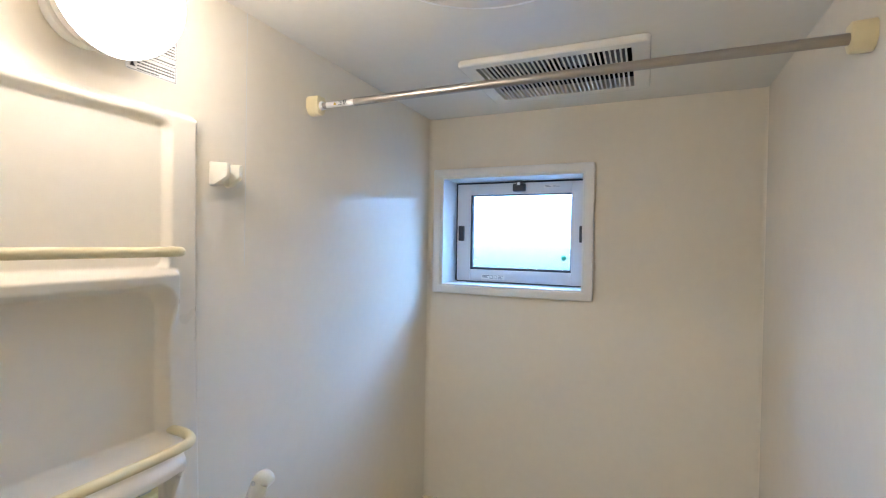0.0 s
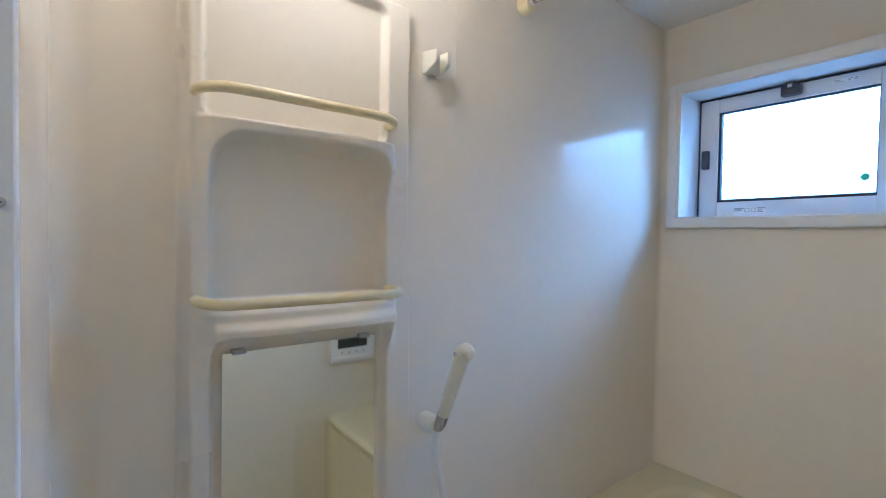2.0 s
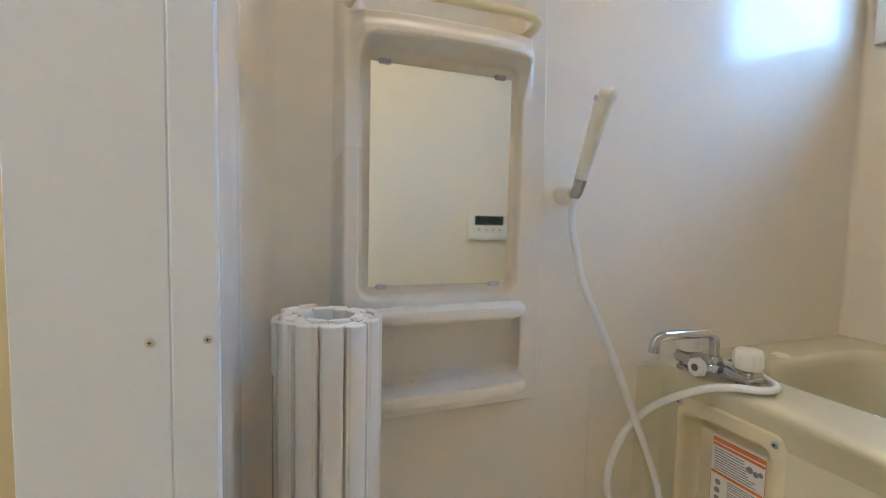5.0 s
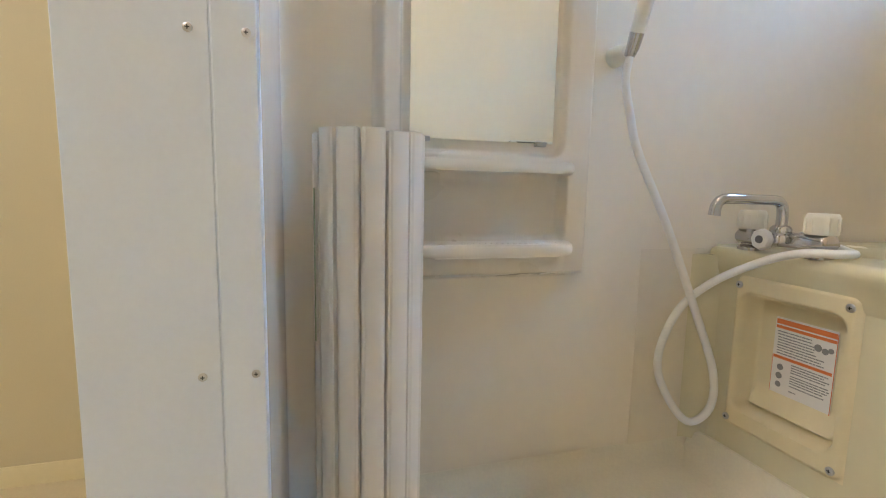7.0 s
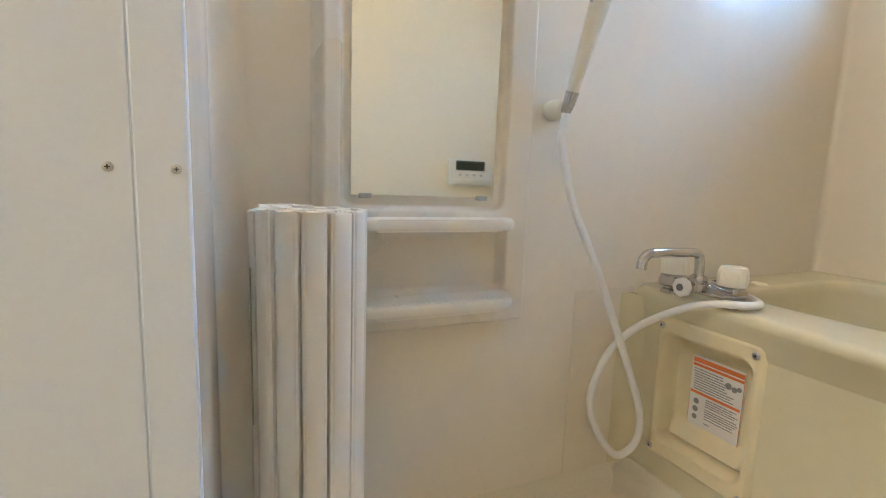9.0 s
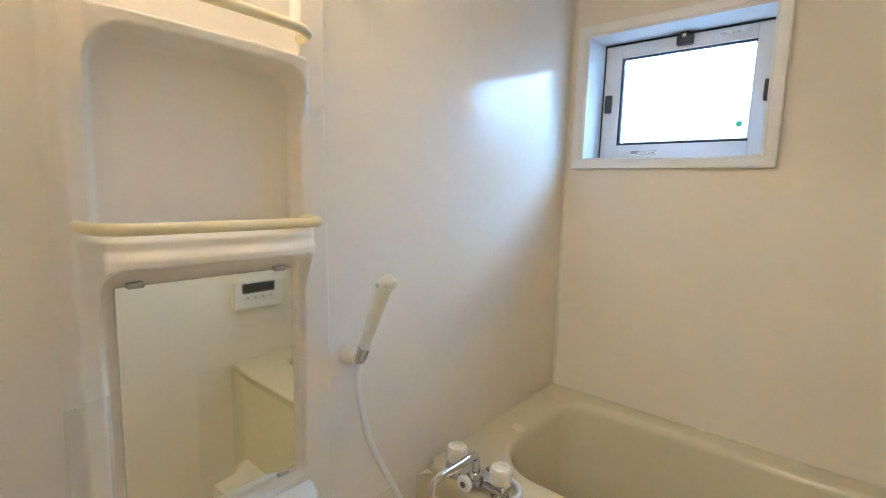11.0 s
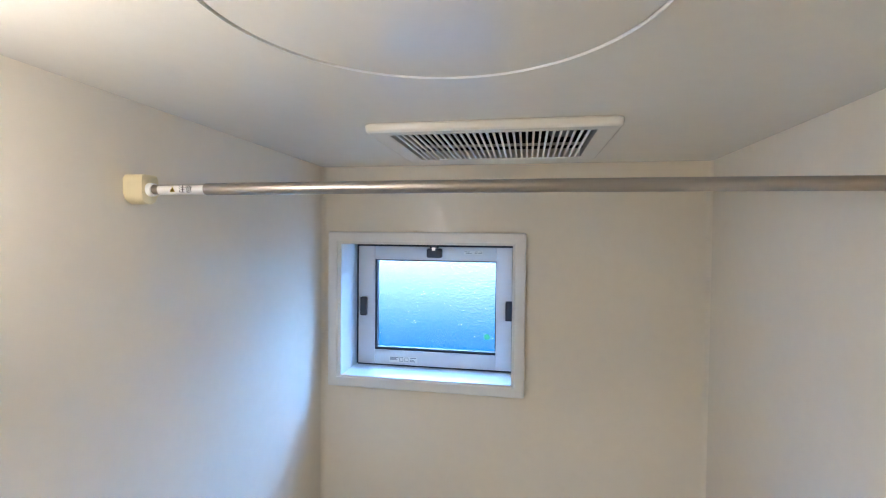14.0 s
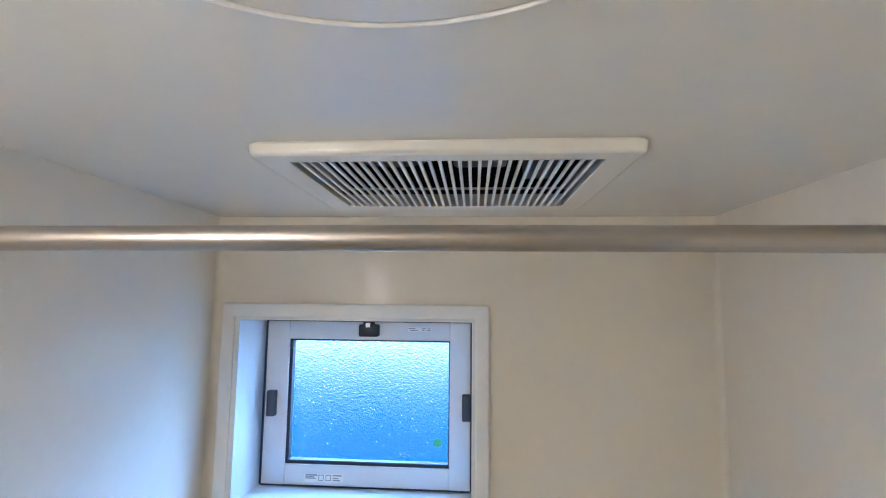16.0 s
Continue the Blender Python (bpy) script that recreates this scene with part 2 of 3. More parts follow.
def inset(y, z, y0, y1, z0, z1, r):
    """Signed distance to a round-cornered rectangle; negative inside."""
    qy, qz = abs(y - (y0 + y1) / 2) - (y1 - y0) / 2 + r, abs(z - (z0 + z1) / 2) - (z1 - z0) / 2 + r
    return math.hypot(max(qy, 0), max(qz, 0)) + min(max(qy, qz), 0) - r


def step(d, width):
    u = min(max(0.5 - d / width, 0), 1)
    return u * u * (3 - 2 * u)


def relief(u0, u1, v0, v1, du, f, place, back):
    """A moulded sheet: a fine grid over (u, v) pushed out by f(u, v), closed at its back."""
    nu, nv = int((u1 - u0) / du), int((v1 - v0) / du)
    bm = bmesh.new()
    g = [[bm.verts.new(place(u0 + (u1 - u0) * i / nu, v0 + (v1 - v0) * j / nv, f(u0 + (u1 - u0) * i / nu, v0 + (v1 - v0) * j / nv))) for j in range(nv + 1)] for i in range(nu + 1)]
    for i in range(nu):
        for j in range(nv):
            bm.faces.new((g[i][j], g[i + 1][j], g[i + 1][j + 1], g[i][j + 1]))
    edge = [g[i][0] for i in range(nu)] + [g[nu][j] for j in range(nv)] + [g[i][nv] for i in range(nu, 0, -1)] + [g[0][j] for j in range(nv, 0, -1)]
    uv = [(u0 + (u1 - u0) * i / nu, v0) for i in range(nu)] + [(u1, v0 + (v1 - v0) * j / nv) for j in range(nv)] + [(u0 + (u1 - u0) * i / nu, v1) for i in range(nu, 0, -1)] + [(u0, v0 + (v1 - v0) * j / nv) for j in range(nv, 0, -1)]
    rear = [bm.verts.new(place(u, v, back)) for u, v in uv]
    n = len(edge)
    for k in range(n):
        bm.faces.new((edge[k], rear[k], rear[(k + 1) % n], edge[(k + 1) % n]))
    return bm


def structure(ob, label, category):
    return tagged(ob, label, category, "", "structure")


# ---- bathroom shell ----
T = 0.06
structure(part("wall_left", box(XL - T, XL, -0.07, YW + 0.2, 0, ZC + 0.1), WALL), "glossy cream plastic bathroom wall panel", "wall")
structure(part("wall_right", box(XR, XR + T, YD - 0.1, YW + 0.2, 0, ZC + 0.1), WALL), "glossy cream plastic bathroom wall panel", "wall")
WX0, WX1, WZ0, WZ1 = -0.722, -0.166, 1.59, 2.019      # window opening
bm = box(XL, WX0, YW, YW + 0.2, 0, ZC + 0.1)
box(WX1, XR, YW, YW + 0.2, 0, ZC + 0.1, bm=bm)
box(WX0, WX1, YW, YW + 0.2, 0, WZ0, bm=bm)
box(WX0, WX1, YW, YW + 0.2, WZ1, ZC + 0.1, bm=bm)
structure(part("wall_window", bm, WALL), "glossy cream plastic wall with a small window opening", "wall")
bm = box(XL, JL - 0.02, -0.07, YD - 0.006, 0, ZC + 0.1)
box(JR + 0.02, XR, -0.07, YD - 0.006, 0, ZC + 0.1, bm=bm)
box(JL - 0.02, JR + 0.02, -0.07, YD - 0.006, 2.10, ZC + 0.1, bm=bm)
structure(part("wall_entry", bm, WALL), "cream plastic entry wall round the bathroom door", "wall")
# soft cove where the entry wall meets the mirror wall
cove = [(XL, YD - 0.006)] + [(XL + 0.05 - 0.05 * math.cos(radians(a)), YD + 0.044 - 0.05 * math.sin(radians(a))) for a in range(0, 91, 9)]
structure(part("trim_cove", extrude(cove, "z", 0.22, ZC), WALL, smooth=40), "rounded cream plastic corner cove", "trim")
for name, cx, sx, r in (("trim_corner_left", XL, 1, 0.014), ("trim_corner_right", XR, -1, 0.012)):
    arc = [(cx, YW)] + [(cx + sx * r * (1 - math.cos(radians(a))), YW - r * (1 - math.sin(radians(a)))) for a in range(0, 91, 9)]
    structure(part(name, extrude(arc, "z", RIM + 0.001, ZC), WALL, smooth=40), "rounded cream plastic corner of the wall panels", "trim")
structure(part("trim_joint", box(XL - 0.001, XL + 0.0003, 0.7692, 0.7708, 1.70, ZC), WHITE), "thin white joint bead between wall panels", "trim")

VX0, VX1, VY0, VY1 = -0.411, -0.004, 1.214, 1.514     # fan grille opening
bm = box(XL - T, XR + T, -0.07, VY0, ZC, ZC + 0.02)
box(XL - T, XR + T, VY1, YW + 0.2, ZC, ZC + 0.02, bm=bm)
box(XL - T, VX0, VY0, VY1, ZC, ZC + 0.02, bm=bm)
box(VX1, XR + T, VY0, VY1, ZC, ZC + 0.02, bm=bm)
structure(part("ceiling", bm, CEIL), "off-white glossy plastic bathroom ceiling", "ceiling")
structure(part("ceiling_upper", box(XL - T, XR + T, -0.07, YW + 0.2, ZC + 0.14, ZC + 0.17), CEIL), "closed space above the bathroom ceiling", "ceiling")

# round inspection hatch
hatch = tagged(empty("ceiling_hatch", -0.221, 0.730, ZC), "round off-white inspection hatch flush in the ceiling", "hatch")
part("hatch_cover", lathe([(0.0, 0.0), (0.0, -0.002), (0.212, -0.002), (0.2165, -0.0015), (0.217, 0.0)][1:], 72), CEIL, hatch, smooth=50)
part("hatch_ring", lathe([(0.2185, 0.0), (0.2185, -0.0025), (0.2195, -0.0035), (0.2210, -0.003), (0.2215, 0.0)], 96), WHITE, hatch, "thin white hatch rim", smooth=50)

# floor: low floor, raised pan rim along the mirror wall and the tub
structure(part("floor", box(XL, XR, -0.07, 0.99, -0.05, 0.0), PAN), "cream textured plastic bathroom floor", "floor")
pan = [(XL, 0.0), (XL, 0.262)] + [(XL + 0.0004 + 0.055 * (1 - math.cos(radians(a))), LEDGE + 0.047 * (1 - math.sin(radians(a)))) for a in range(0, 91, 9)] + [(-0.62, 0.2145), (-0.475, 0.210), (-0.46, 0.206), (-0.452, 0.196), (-0.45, 0.18), (-0.45, 0.0)]
structure(part("floor_pan_side", extrude(pan, "y", YD, 0.955), PAN, smooth=35), "raised cream rim of the floor pan along the wall", "floor pan")
pan = [(0.981, 0.0), (0.981, 0.282), (0.975, 0.281), (0.971, 0.274), (0.966, 0.252), (0.955, 0.232), (0.938, 0.220), (0.910, 0.2145), (0.87, 0.212), (0.856, 0.206), (0.85, 0.19), (0.85, 0.0)]
structure(part("floor_pan_front", extrude(pan, "x", XL + 0.003, XR, ), PAN, smooth=35), "raised cream rim of the floor pan before the tub", "floor pan")

# ---- window ----
window = structure(empty("window_1", (WX0 + WX1) / 2, YW, WZ0), "small white window with one frosted pane and dark latches", "window")
TY = 1.698


def frame_ring(x0, x1, z0, z1, w, y0, y1, r, bevel):
    """A one-piece rectangular frame round (x0..x1, z0..z1), w wide, with a rounded front edge."""
    bm, rows = bmesh.new(), []
    for d, y in [(0.0, y1)] + [(bevel - q, y0 + p) for p, q in [(bevel * (1 - math.sin(radians(a))), bevel * math.cos(radians(a))) for a in (0, 22, 45, 68, 90)]]:
        rows.append([bm.verts.new((x, y, z)) for x, z in rounded(x0 - w + d, x1 + w - d, z0 - w + d, z1 + w - d, r, 4)])
    for d, y in ((0.003, y0), (0.0015, y0 + 0.0005), (0.0, y0 + 0.002), (0.0, y1)):
        rows.append([bm.verts.new((x, y, z)) for x, z in rounded(x0 - d, x1 + d, z0 - d, z1 + d, 0.001, 4)])
    n = len(rows[0])
    for a, b in zip(rows, rows[1:] + rows[:1]):
        for k in range(n):
            bm.faces.new((a[k], a[(k + 1) % n], b[(k + 1) % n], b[k]))
    return bm


under(part("window_trim", frame_ring(WX0, WX1, WZ0, WZ1, 0.031, TY, YW + 0.004, 0.006, 0.005), TRIMWHITE, smooth=35), window)
# reveal lining
for b in ((WX0 - 0.001, WX0 + 0.012, TY + 0.004, 1.90, WZ0, WZ1), (WX1 - 0.008, WX1 + 0.001, TY + 0.004, 1.90, WZ0, WZ1),
          (WX0 + 0.012, WX1 - 0.008, TY + 0.004, 1.90, WZ1 - 0.008, WZ1 + 0.001)):
    under(part("window_lining", box(*b), WHITE), window)
under(part("window_sill", box(WX0 + 0.012, WX1 - 0.008, TY + 0.004, 1.90, WZ0 - 0.001, WZ0 + 0.006, 0.002), WHITE, smooth=40), window)
SX0, SX1, SZ0, SZ1 = -0.699, -0.178, 1.601, 2.003     # sash
GX0, GX1, GZ0, GZ1 = -0.643, -0.227, 1.648, 1.960     # glass
for b in ((SX0 - 0.0045, SX0, SZ0, SZ1 + 0.006), (SX1, SX1 + 0.0045, SZ0, SZ1 + 0.006), (SX0, SX1, SZ1, SZ1 + 0.006), (SX0, SX1, SZ0 - 0.003, SZ0)):
    under(part("gasket", box(b[0], b[1], 1.8265, 1.87, b[2], b[3]), GASKET, None, "dark rubber sash seal"), window)
sash = under(part("sash", box(SX0, GX0 + 0.002, 1.828, 1.872, SZ0, SZ1, 0.002), ALU, smooth=40), window)
for b in ((GX1 - 0.002, SX1, 1.828, 1.872, SZ0, SZ1), (GX0 + 0.002, GX1 - 0.002, 1.8286, 1.872, GZ1 - 0.002, SZ1), (GX0 + 0.002, GX1 - 0.002, 1.8286, 1.872, SZ0, GZ0 + 0.002)):
    under(part("sash", box(*b, bevel=0.002), ALU, smooth=40), window)
for b in ((GX0 + 0.002, GX0 + 0.010, GZ0 + 0.002, GZ1 - 0.002), (GX1 - 0.005, GX1 - 0.002, GZ0 + 0.002, GZ1 - 0.002), (GX0 + 0.010, GX1 - 0.005, GZ1 - 0.006, GZ1 - 0.002), (GX0 + 0.010, GX1 - 0.005, GZ0 + 0.002, GZ0 + 0.011)):
    under(part("glazing_bead", box(b[0], b[1], 1.834, 1.853, b[2], b[3]), GASKET, None, "dark blue-black glazing seal"), window)
pane = under(part("pane", box(GX0 + 0.004, GX1 - 0.003, 1.850, 1.856, GZ0 + 0.004, GZ1 - 0.003), GLASS, None, "frosted textured window glass"), window)
pane.visible_shadow = False
for x in (-0.677, -0.187):
    under(part("hinge_catch", box(x - 0.011, x + 0.011, 1.812, 1.83, 1.767, 1.830, 0.003), BLACK, None, "black plastic catch", 40), window)
latch = under(part("latch", box(-0.458, -0.407, 1.806, 1.83, 1.967, 1.998, 0.005), BLACK, None, "black plastic window latch", 40), window)
bm = box(-0.447, -0.420, 1.808, 1.83, 1.998, 2.008, 0.002)
under(part("latch_keeper", bm, BLACK, smooth=40), window)
under(part("latch_plate", box(-0.439, -0.428, 1.8045, 1.808, 1.991, 2.001), SCREW), window)
under(part("spot_mark", lathe([(0.010, 0), (0.010, 0.001), (0.008, 0.0014)], 28, pose(-0.259, 1.8495, 1.706, 90, 0, 0)), GREEN, None, "round green dot sticker"), window)


def bars(x0, z0, rows, place, h, mat=None, name="print_line"):
    """Rows of unreadable small print as plain bars: (offset, length, height below the top)."""
    bm = bmesh.new()
    for u, w, v in rows:
        a, b = place(x0 + u, z0 - v), place(x0 + u + w, z0 - v - h)
        lo, hi = [min(p, q) for p, q in zip(a, b)], [max(p, q) for p, q in zip(a, b)]
        box(lo[0], hi[0], lo[1], hi[1], lo[2], hi[2], bm=bm)
    return bm


lab = under(part("sash_label", box(-0.336, -0.275, 1.8272, 1.8284, 1.980, 1.991), PAPER, None, "small white printed label"), window)
bm = bmesh.new()
for x, w, z in ((-0.334, 0.017, 1.988), (-0.300, 0.010, 1.988), (-0.286, 0.009, 1.988), (-0.330, 0.020, 1.9835), (-0.300, 0.006, 1.9835), (-0.289, 0.012, 1.9835)):
    box(x, x + w, 1.8266, 1.8271, z - 0.0009, z + 0.0009, bm=bm)
under(part("sash_print", bm, GREYINK), window)
lab = under(part("sash_label", box(-0.588, -0.490, 1.8272, 1.8284, 1.610, 1.630), PAPER, None, "silver-white printed label"), window)
bm = bmesh.new()
for x, w, z, h in ((-0.585, 0.030, 1.6265, 0.0016), (-0.585, 0.022, 1.6225, 0.0012), (-0.585, 0.026, 1.6190, 0.0012), (-0.516, 0.022, 1.6265, 0.0014), (-0.516, 0.014, 1.6200, 0.0012), (-0.516, 0.018, 1.6150, 0.0012)):
    box(x, x + w, 1.8266, 1.8271, z - h, z + h, bm=bm)
for x in (-0.552, -0.534):
    for b in ((x, x + 0.013, 1.626, 1.6275), (x, x + 0.013, 1.6135, 1.615), (x, x + 0.0015, 1.615, 1.626), (x + 0.0115, x + 0.013, 1.615, 1.626)):
        box(b[0], b[1], 1.8266, 1.8271, b[2], b[3], bm=bm)
under(part("sash_print", bm, GREYINK), window)

structure(part("backdrop", box(-5, 5, 6.0, 6.05, -1.5, 6), OUTSIDE), "hazy bright sky over dim blue distance", "backdrop")
structure(part("ground", box(-60, 60, -60, 60, -0.6, -0.5), CONCRETE), "grey outside ground", "ground")

# ---- ceiling fan panel ----
fan = tagged(empty("ceiling_fan_panel", -0.211, 1.37, ZC), "white ceiling ventilation panel with a slotted grille", "ventilation fan")
FX0, FX1, FY0, FY1, FZ = -0.452, 0.036, 1.184, 1.556, 2.237
SIDE = 0.0035
bm = bmesh.new()


def ring_of(x0, x1, y0, y1, r, z, d=0.0):
    return [bm.verts.new((x, y, z)) for x, y in rounded(x0 + d, x1 - d, y0 + d, y1 - d, r, 5)]


OUTER, INNER = (FX0, FX1, FY0, FY1, 0.014), (VX0 + SIDE, VX1 - SIDE, VY0 + SIDE, VY1 - SIDE, 0.003)
rows = [ring_of(*OUTER, ZC, 0.004), ring_of(*OUTER, ZC - 0.002, 0.004), ring_of(*OUTER, ZC - 0.0022, 0.0008), ring_of(*OUTER, ZC - 0.004, 0.0)]
rows += [ring_of(*OUTER, FZ + 0.007 * (1 - math.sin(radians(a))), 0.0008 + 0.007 * (1 - math.cos(radians(a)))) for a in (0, 18, 36, 54, 72, 90)]
rows += [ring_of(*OUTER, FZ, 0.0095), ring_of(*INNER, FZ, -0.003)]
rows += [ring_of(*INNER, FZ, -0.001), ring_of(*INNER, FZ + 0.001), ring_of(*INNER, ZC + 0.006)]
n = len(rows[0])
for a, b in zip(rows, rows[1:]):
    for k in range(n):
        bm.faces.new((a[k], a[(k + 1) % n], b[(k + 1) % n], b[k]))
under(part("fan_frame", bm, CEIL, smooth=30), fan)
NS = 31
pitch = (VX1 - VX0 - 2 * SIDE) / NS
slat_mesh = None
for i in range(1, NS):
    x = VX0 + SIDE + i * pitch
    if slat_mesh is None:
        first = part("slat", box(-0.0023, 0.0023, VY0 + SIDE, VY1 - SIDE, FZ + 0.0005, FZ + 0.005, 0.0008, 1), WHITE)
        slat_mesh = first.data
        ob = first
    else:
        ob = new("slat", slat_mesh)
    ob.location = (x, 0, 0)
    under(ob, fan)
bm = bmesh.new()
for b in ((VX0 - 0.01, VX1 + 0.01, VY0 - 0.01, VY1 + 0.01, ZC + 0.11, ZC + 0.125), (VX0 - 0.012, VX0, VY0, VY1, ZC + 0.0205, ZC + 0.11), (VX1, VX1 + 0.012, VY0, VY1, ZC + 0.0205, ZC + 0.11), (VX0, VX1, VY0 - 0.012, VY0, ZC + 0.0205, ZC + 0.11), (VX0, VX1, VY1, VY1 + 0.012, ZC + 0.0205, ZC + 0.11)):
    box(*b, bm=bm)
under(part("fan_housing", bm, CAVITY_SHADE), fan)
under(part("motor_block", box(-0.205, -0.115, 1.34, 1.42, ZC + 0.03, ZC + 0.10, 0.006), GREYBOX, None, "grey motor block toned dark as shade behind the slots", 40), fan)
under(part("terminal_box", box(-0.085, -0.03, 1.32, 1.46, ZC + 0.02, ZC + 0.09, 0.006), GREYBOX, None, "grey terminal box toned dark as shade behind the slots", 40), fan)
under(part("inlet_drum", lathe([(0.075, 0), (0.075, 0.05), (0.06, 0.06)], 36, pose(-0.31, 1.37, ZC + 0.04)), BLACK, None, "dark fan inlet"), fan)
for y in (1.46,):
    under(part("cross_rib", box(VX0 + SIDE, VX1 - SIDE, y - 0.002, y + 0.002, FZ + 0.013, FZ + 0.02), BLACK), fan)

# ---- drying rod ----
rod = tagged(empty("drying_rod", (XL + XR) / 2, 0.987, 2.108), "brushed steel drying rod in cream wall sockets", "rod")
RX, RZ = 0.987, 2.108
under(part("rod_tube", moved(tube([(-0.643, RX, RZ), (-0.3, RX, RZ + 0.001), (0.05, RX, RZ + 0.001), (0.345, RX, RZ)], 0.0098, 24), Matrix.Identity(4)), STEEL, smooth=40), rod)
under(part("rod_inner_tube", tube([(-0.752, RX, RZ), (-0.64, RX, RZ)], 0.0082, 24), STEEL, smooth=40), rod)
under(part("rod_collar", tube([(-0.752, RX, RZ), (-0.746, RX, RZ), (-0.740, RX, RZ)], [0.011, 0.0115, 0.0105], 24), WHITE, None, "white plastic collar", 60), rod)
for x, s in ((XL, 1), (XR, -1)):
    sock = slab(rounded(-0.021, 0.021, -0.024, 0.024, (0.017, 0.017, 0.006, 0.006), 6), "x", 0, 0.032, 0.003)
    for v in sock.verts:
        k = 1 - 0.18 * (v.co.x / 0.032)
        v.co.y *= k
    moved(sock, Matrix.Translation((x, RX, RZ)) @ Matrix.Diagonal((s, 1, 1, 1)))
    under(part("rod_socket", sock, BAR, None, "cream plastic wall socket", 40), rod)
# curved white warning label on the thin tube


def arc_patch(x0, x1, r, a0, a1, thick=0.0004, steps=10):
    bm = bmesh.new()
    g = []
    for i in range(steps + 1):
        a = radians(a0 + (a1 - a0) * i / steps)
        g.append([bm.verts.new((x, RX - q * math.cos(a), RZ + q * math.sin(a))) for q in (r, r + thick) for x in (x0, x1)])
    for p, q in zip(g, g[1:]):
        bm.faces.new((p[2], p[3], q[3], q[2])), bm.faces.new((p[0], q[0], q[1], p[1]))
        bm.faces.new((p[0], p[2], q[2], q[0])), bm.faces.new((p[1], q[1], q[3], p[3]))
    bm.faces.new(g[0][:2] + g[0][:1:-1]), bm.faces.new(g[-1][:2] + g[-1][:1:-1])
    return bm


under(part("rod_label", arc_patch(-0.728, -0.645, 0.0083, -75, 40), PAPER, None, "white warning label with black characters", 40), rod)
tri = bmesh.new()
v = [tri.verts.new(p) for p in ((-0.704, RX - 0.0090, RZ - 0.0045), (-0.694, RX - 0.0090, RZ - 0.0045), (-0.699, RX - 0.0090, RZ + 0.0035))]
tri.faces.new(v)
bmesh.ops.solidify(tri, geom=tri.faces[:], thickness=0.0004)
under(part("warning_triangle", tri, YELLOW), rod)
txt = bpy.data.curves.new("caution_text", "FONT")
txt.body, txt.size, txt.extrude = "注意", 0.0125, 0.0002
txt.materials.append(INK)
t_ob = new("caution_text", txt)
t_ob.matrix_basis = pose(-0.688, RX - 0.0091, RZ - 0.005, 90, 0, 0)
under(t_ob, rod)

# ---- wall lamp ----
LY, LZ, LR = 0.441, 2.108, 0.084
lamp = tagged(empty("wall_lamp", XL, LY, LZ), "glowing white glass globe wall lamp above the shelf tower", "lamp")
OUT = Matrix.Translation((XL, LY, LZ)) @ Matrix.Rotation(radians(90), 4, "Y")
under(part("lamp_base", lathe([(0.056, 0.0), (0.058, 0.003), (0.058, 0.012), (0.055, 0.016), (0.046, 0.018)], 40, OUT), WHITE, smooth=40), lamp)
under(part("lamp_collar", lathe([(0.046, 0.0182), (0.047, 0.020), (0.047, 0.036), (0.043, 0.038)], 40, OUT), WHITE, smooth=40), lamp)
prof = [(LR * math.sin(radians(a)), 0.098 - (LR + 0.002) * math.cos(radians(a))) for a in range(33, 82, 6)]
under(part("globe_back_shield", lathe(prof, 48, OUT), WHITE, None, "white opaque globe back added to shield the wall", 60), lamp)
prof = [(LR * math.sin(radians(a)), 0.098 - (LR + 0.002) * math.cos(radians(a))) for a in range(82, 179, 6)] + [(0.003, 0.184)]
under(part("lamp_globe", lathe(prof, 48, OUT), LAMPGLASS, None, "glowing opal glass globe", 60), lamp)

# notice on the wall beside the lamp
notice = tagged(empty("wall_notice", XL, 0.55, 2.075), "small white printed notice sticker on the wall", "sticker")
NY0, NY1, NZ0, NZ1 = 0.510, 0.604, 2.045, 2.135
under(part("notice_sheet", slab(rounded(NY0, NY1, NZ0, NZ1, 0.004), "x", XL, XL + 0.0006), PAPER), notice)
bm = bmesh.new()
for b in ((NY0 + 0.002, NY1 - 0.002, NZ0 + 0.0016, NZ0 + 0.0022), (NY1 - 0.0024, NY1 - 0.0018, NZ0 + 0.003, NZ1 - 0.003), (NY0 + 0.03, NY1 - 0.003, 2.0735, 2.0741), (NY0 + 0.03, NY1 - 0.003, 2.089, 2.0896)):
    box(XL + 0.0006, XL + 0.0009, *b, bm=bm)
rnd = random.Random(4)
for z in (2.050, 2.0555, 2.061, 2.0665, 2.079, 2.0845, 2.095, 2.1005, 2.106, 2.112, 2.118):
    y = NY0 + 0.020
    end = NY1 - 0.005 - (0.03 if z in (2.050, 2.0845) else 0.0)
    while y < end:
        w = rnd.uniform(0.002, 0.006)
        box(XL + 0.0006, XL + 0.0009, y, min(y + w, end), z - 0.0011, z + 0.0011, bm=bm)
        y += w + 0.0011
under(part("notice_print", bm, INK), notice)
bm = bmesh.new()
v = [bm.verts.new((XL + 0.0012, y, z)) for y, z in ((NY0 + 0.006, 2.052), (NY0 + 0.016, 2.052), (NY0 + 0.011, 2.061))]
bm.faces.new(v)
bmesh.ops.solidify(bm, geom=bm.faces[:], thickness=0.0004)
under(part("notice_mark", bm, INK), notice)

# ---- shelf tower with mirror ----
tower = tagged(empty("shelf_tower", XL, 0.42, 0.664), "moulded cream plastic shelf tower with a mirror on the wall", "shelf unit")


def band(z, z0, z1, z2, z3):
    """1 between z1 and z2, easing to 0 at z0 and z3."""
    u = min(max((z - z0) / (z1 - z0), 0), 1) * min(max((z3 - z) / (z3 - z2), 0), 1)
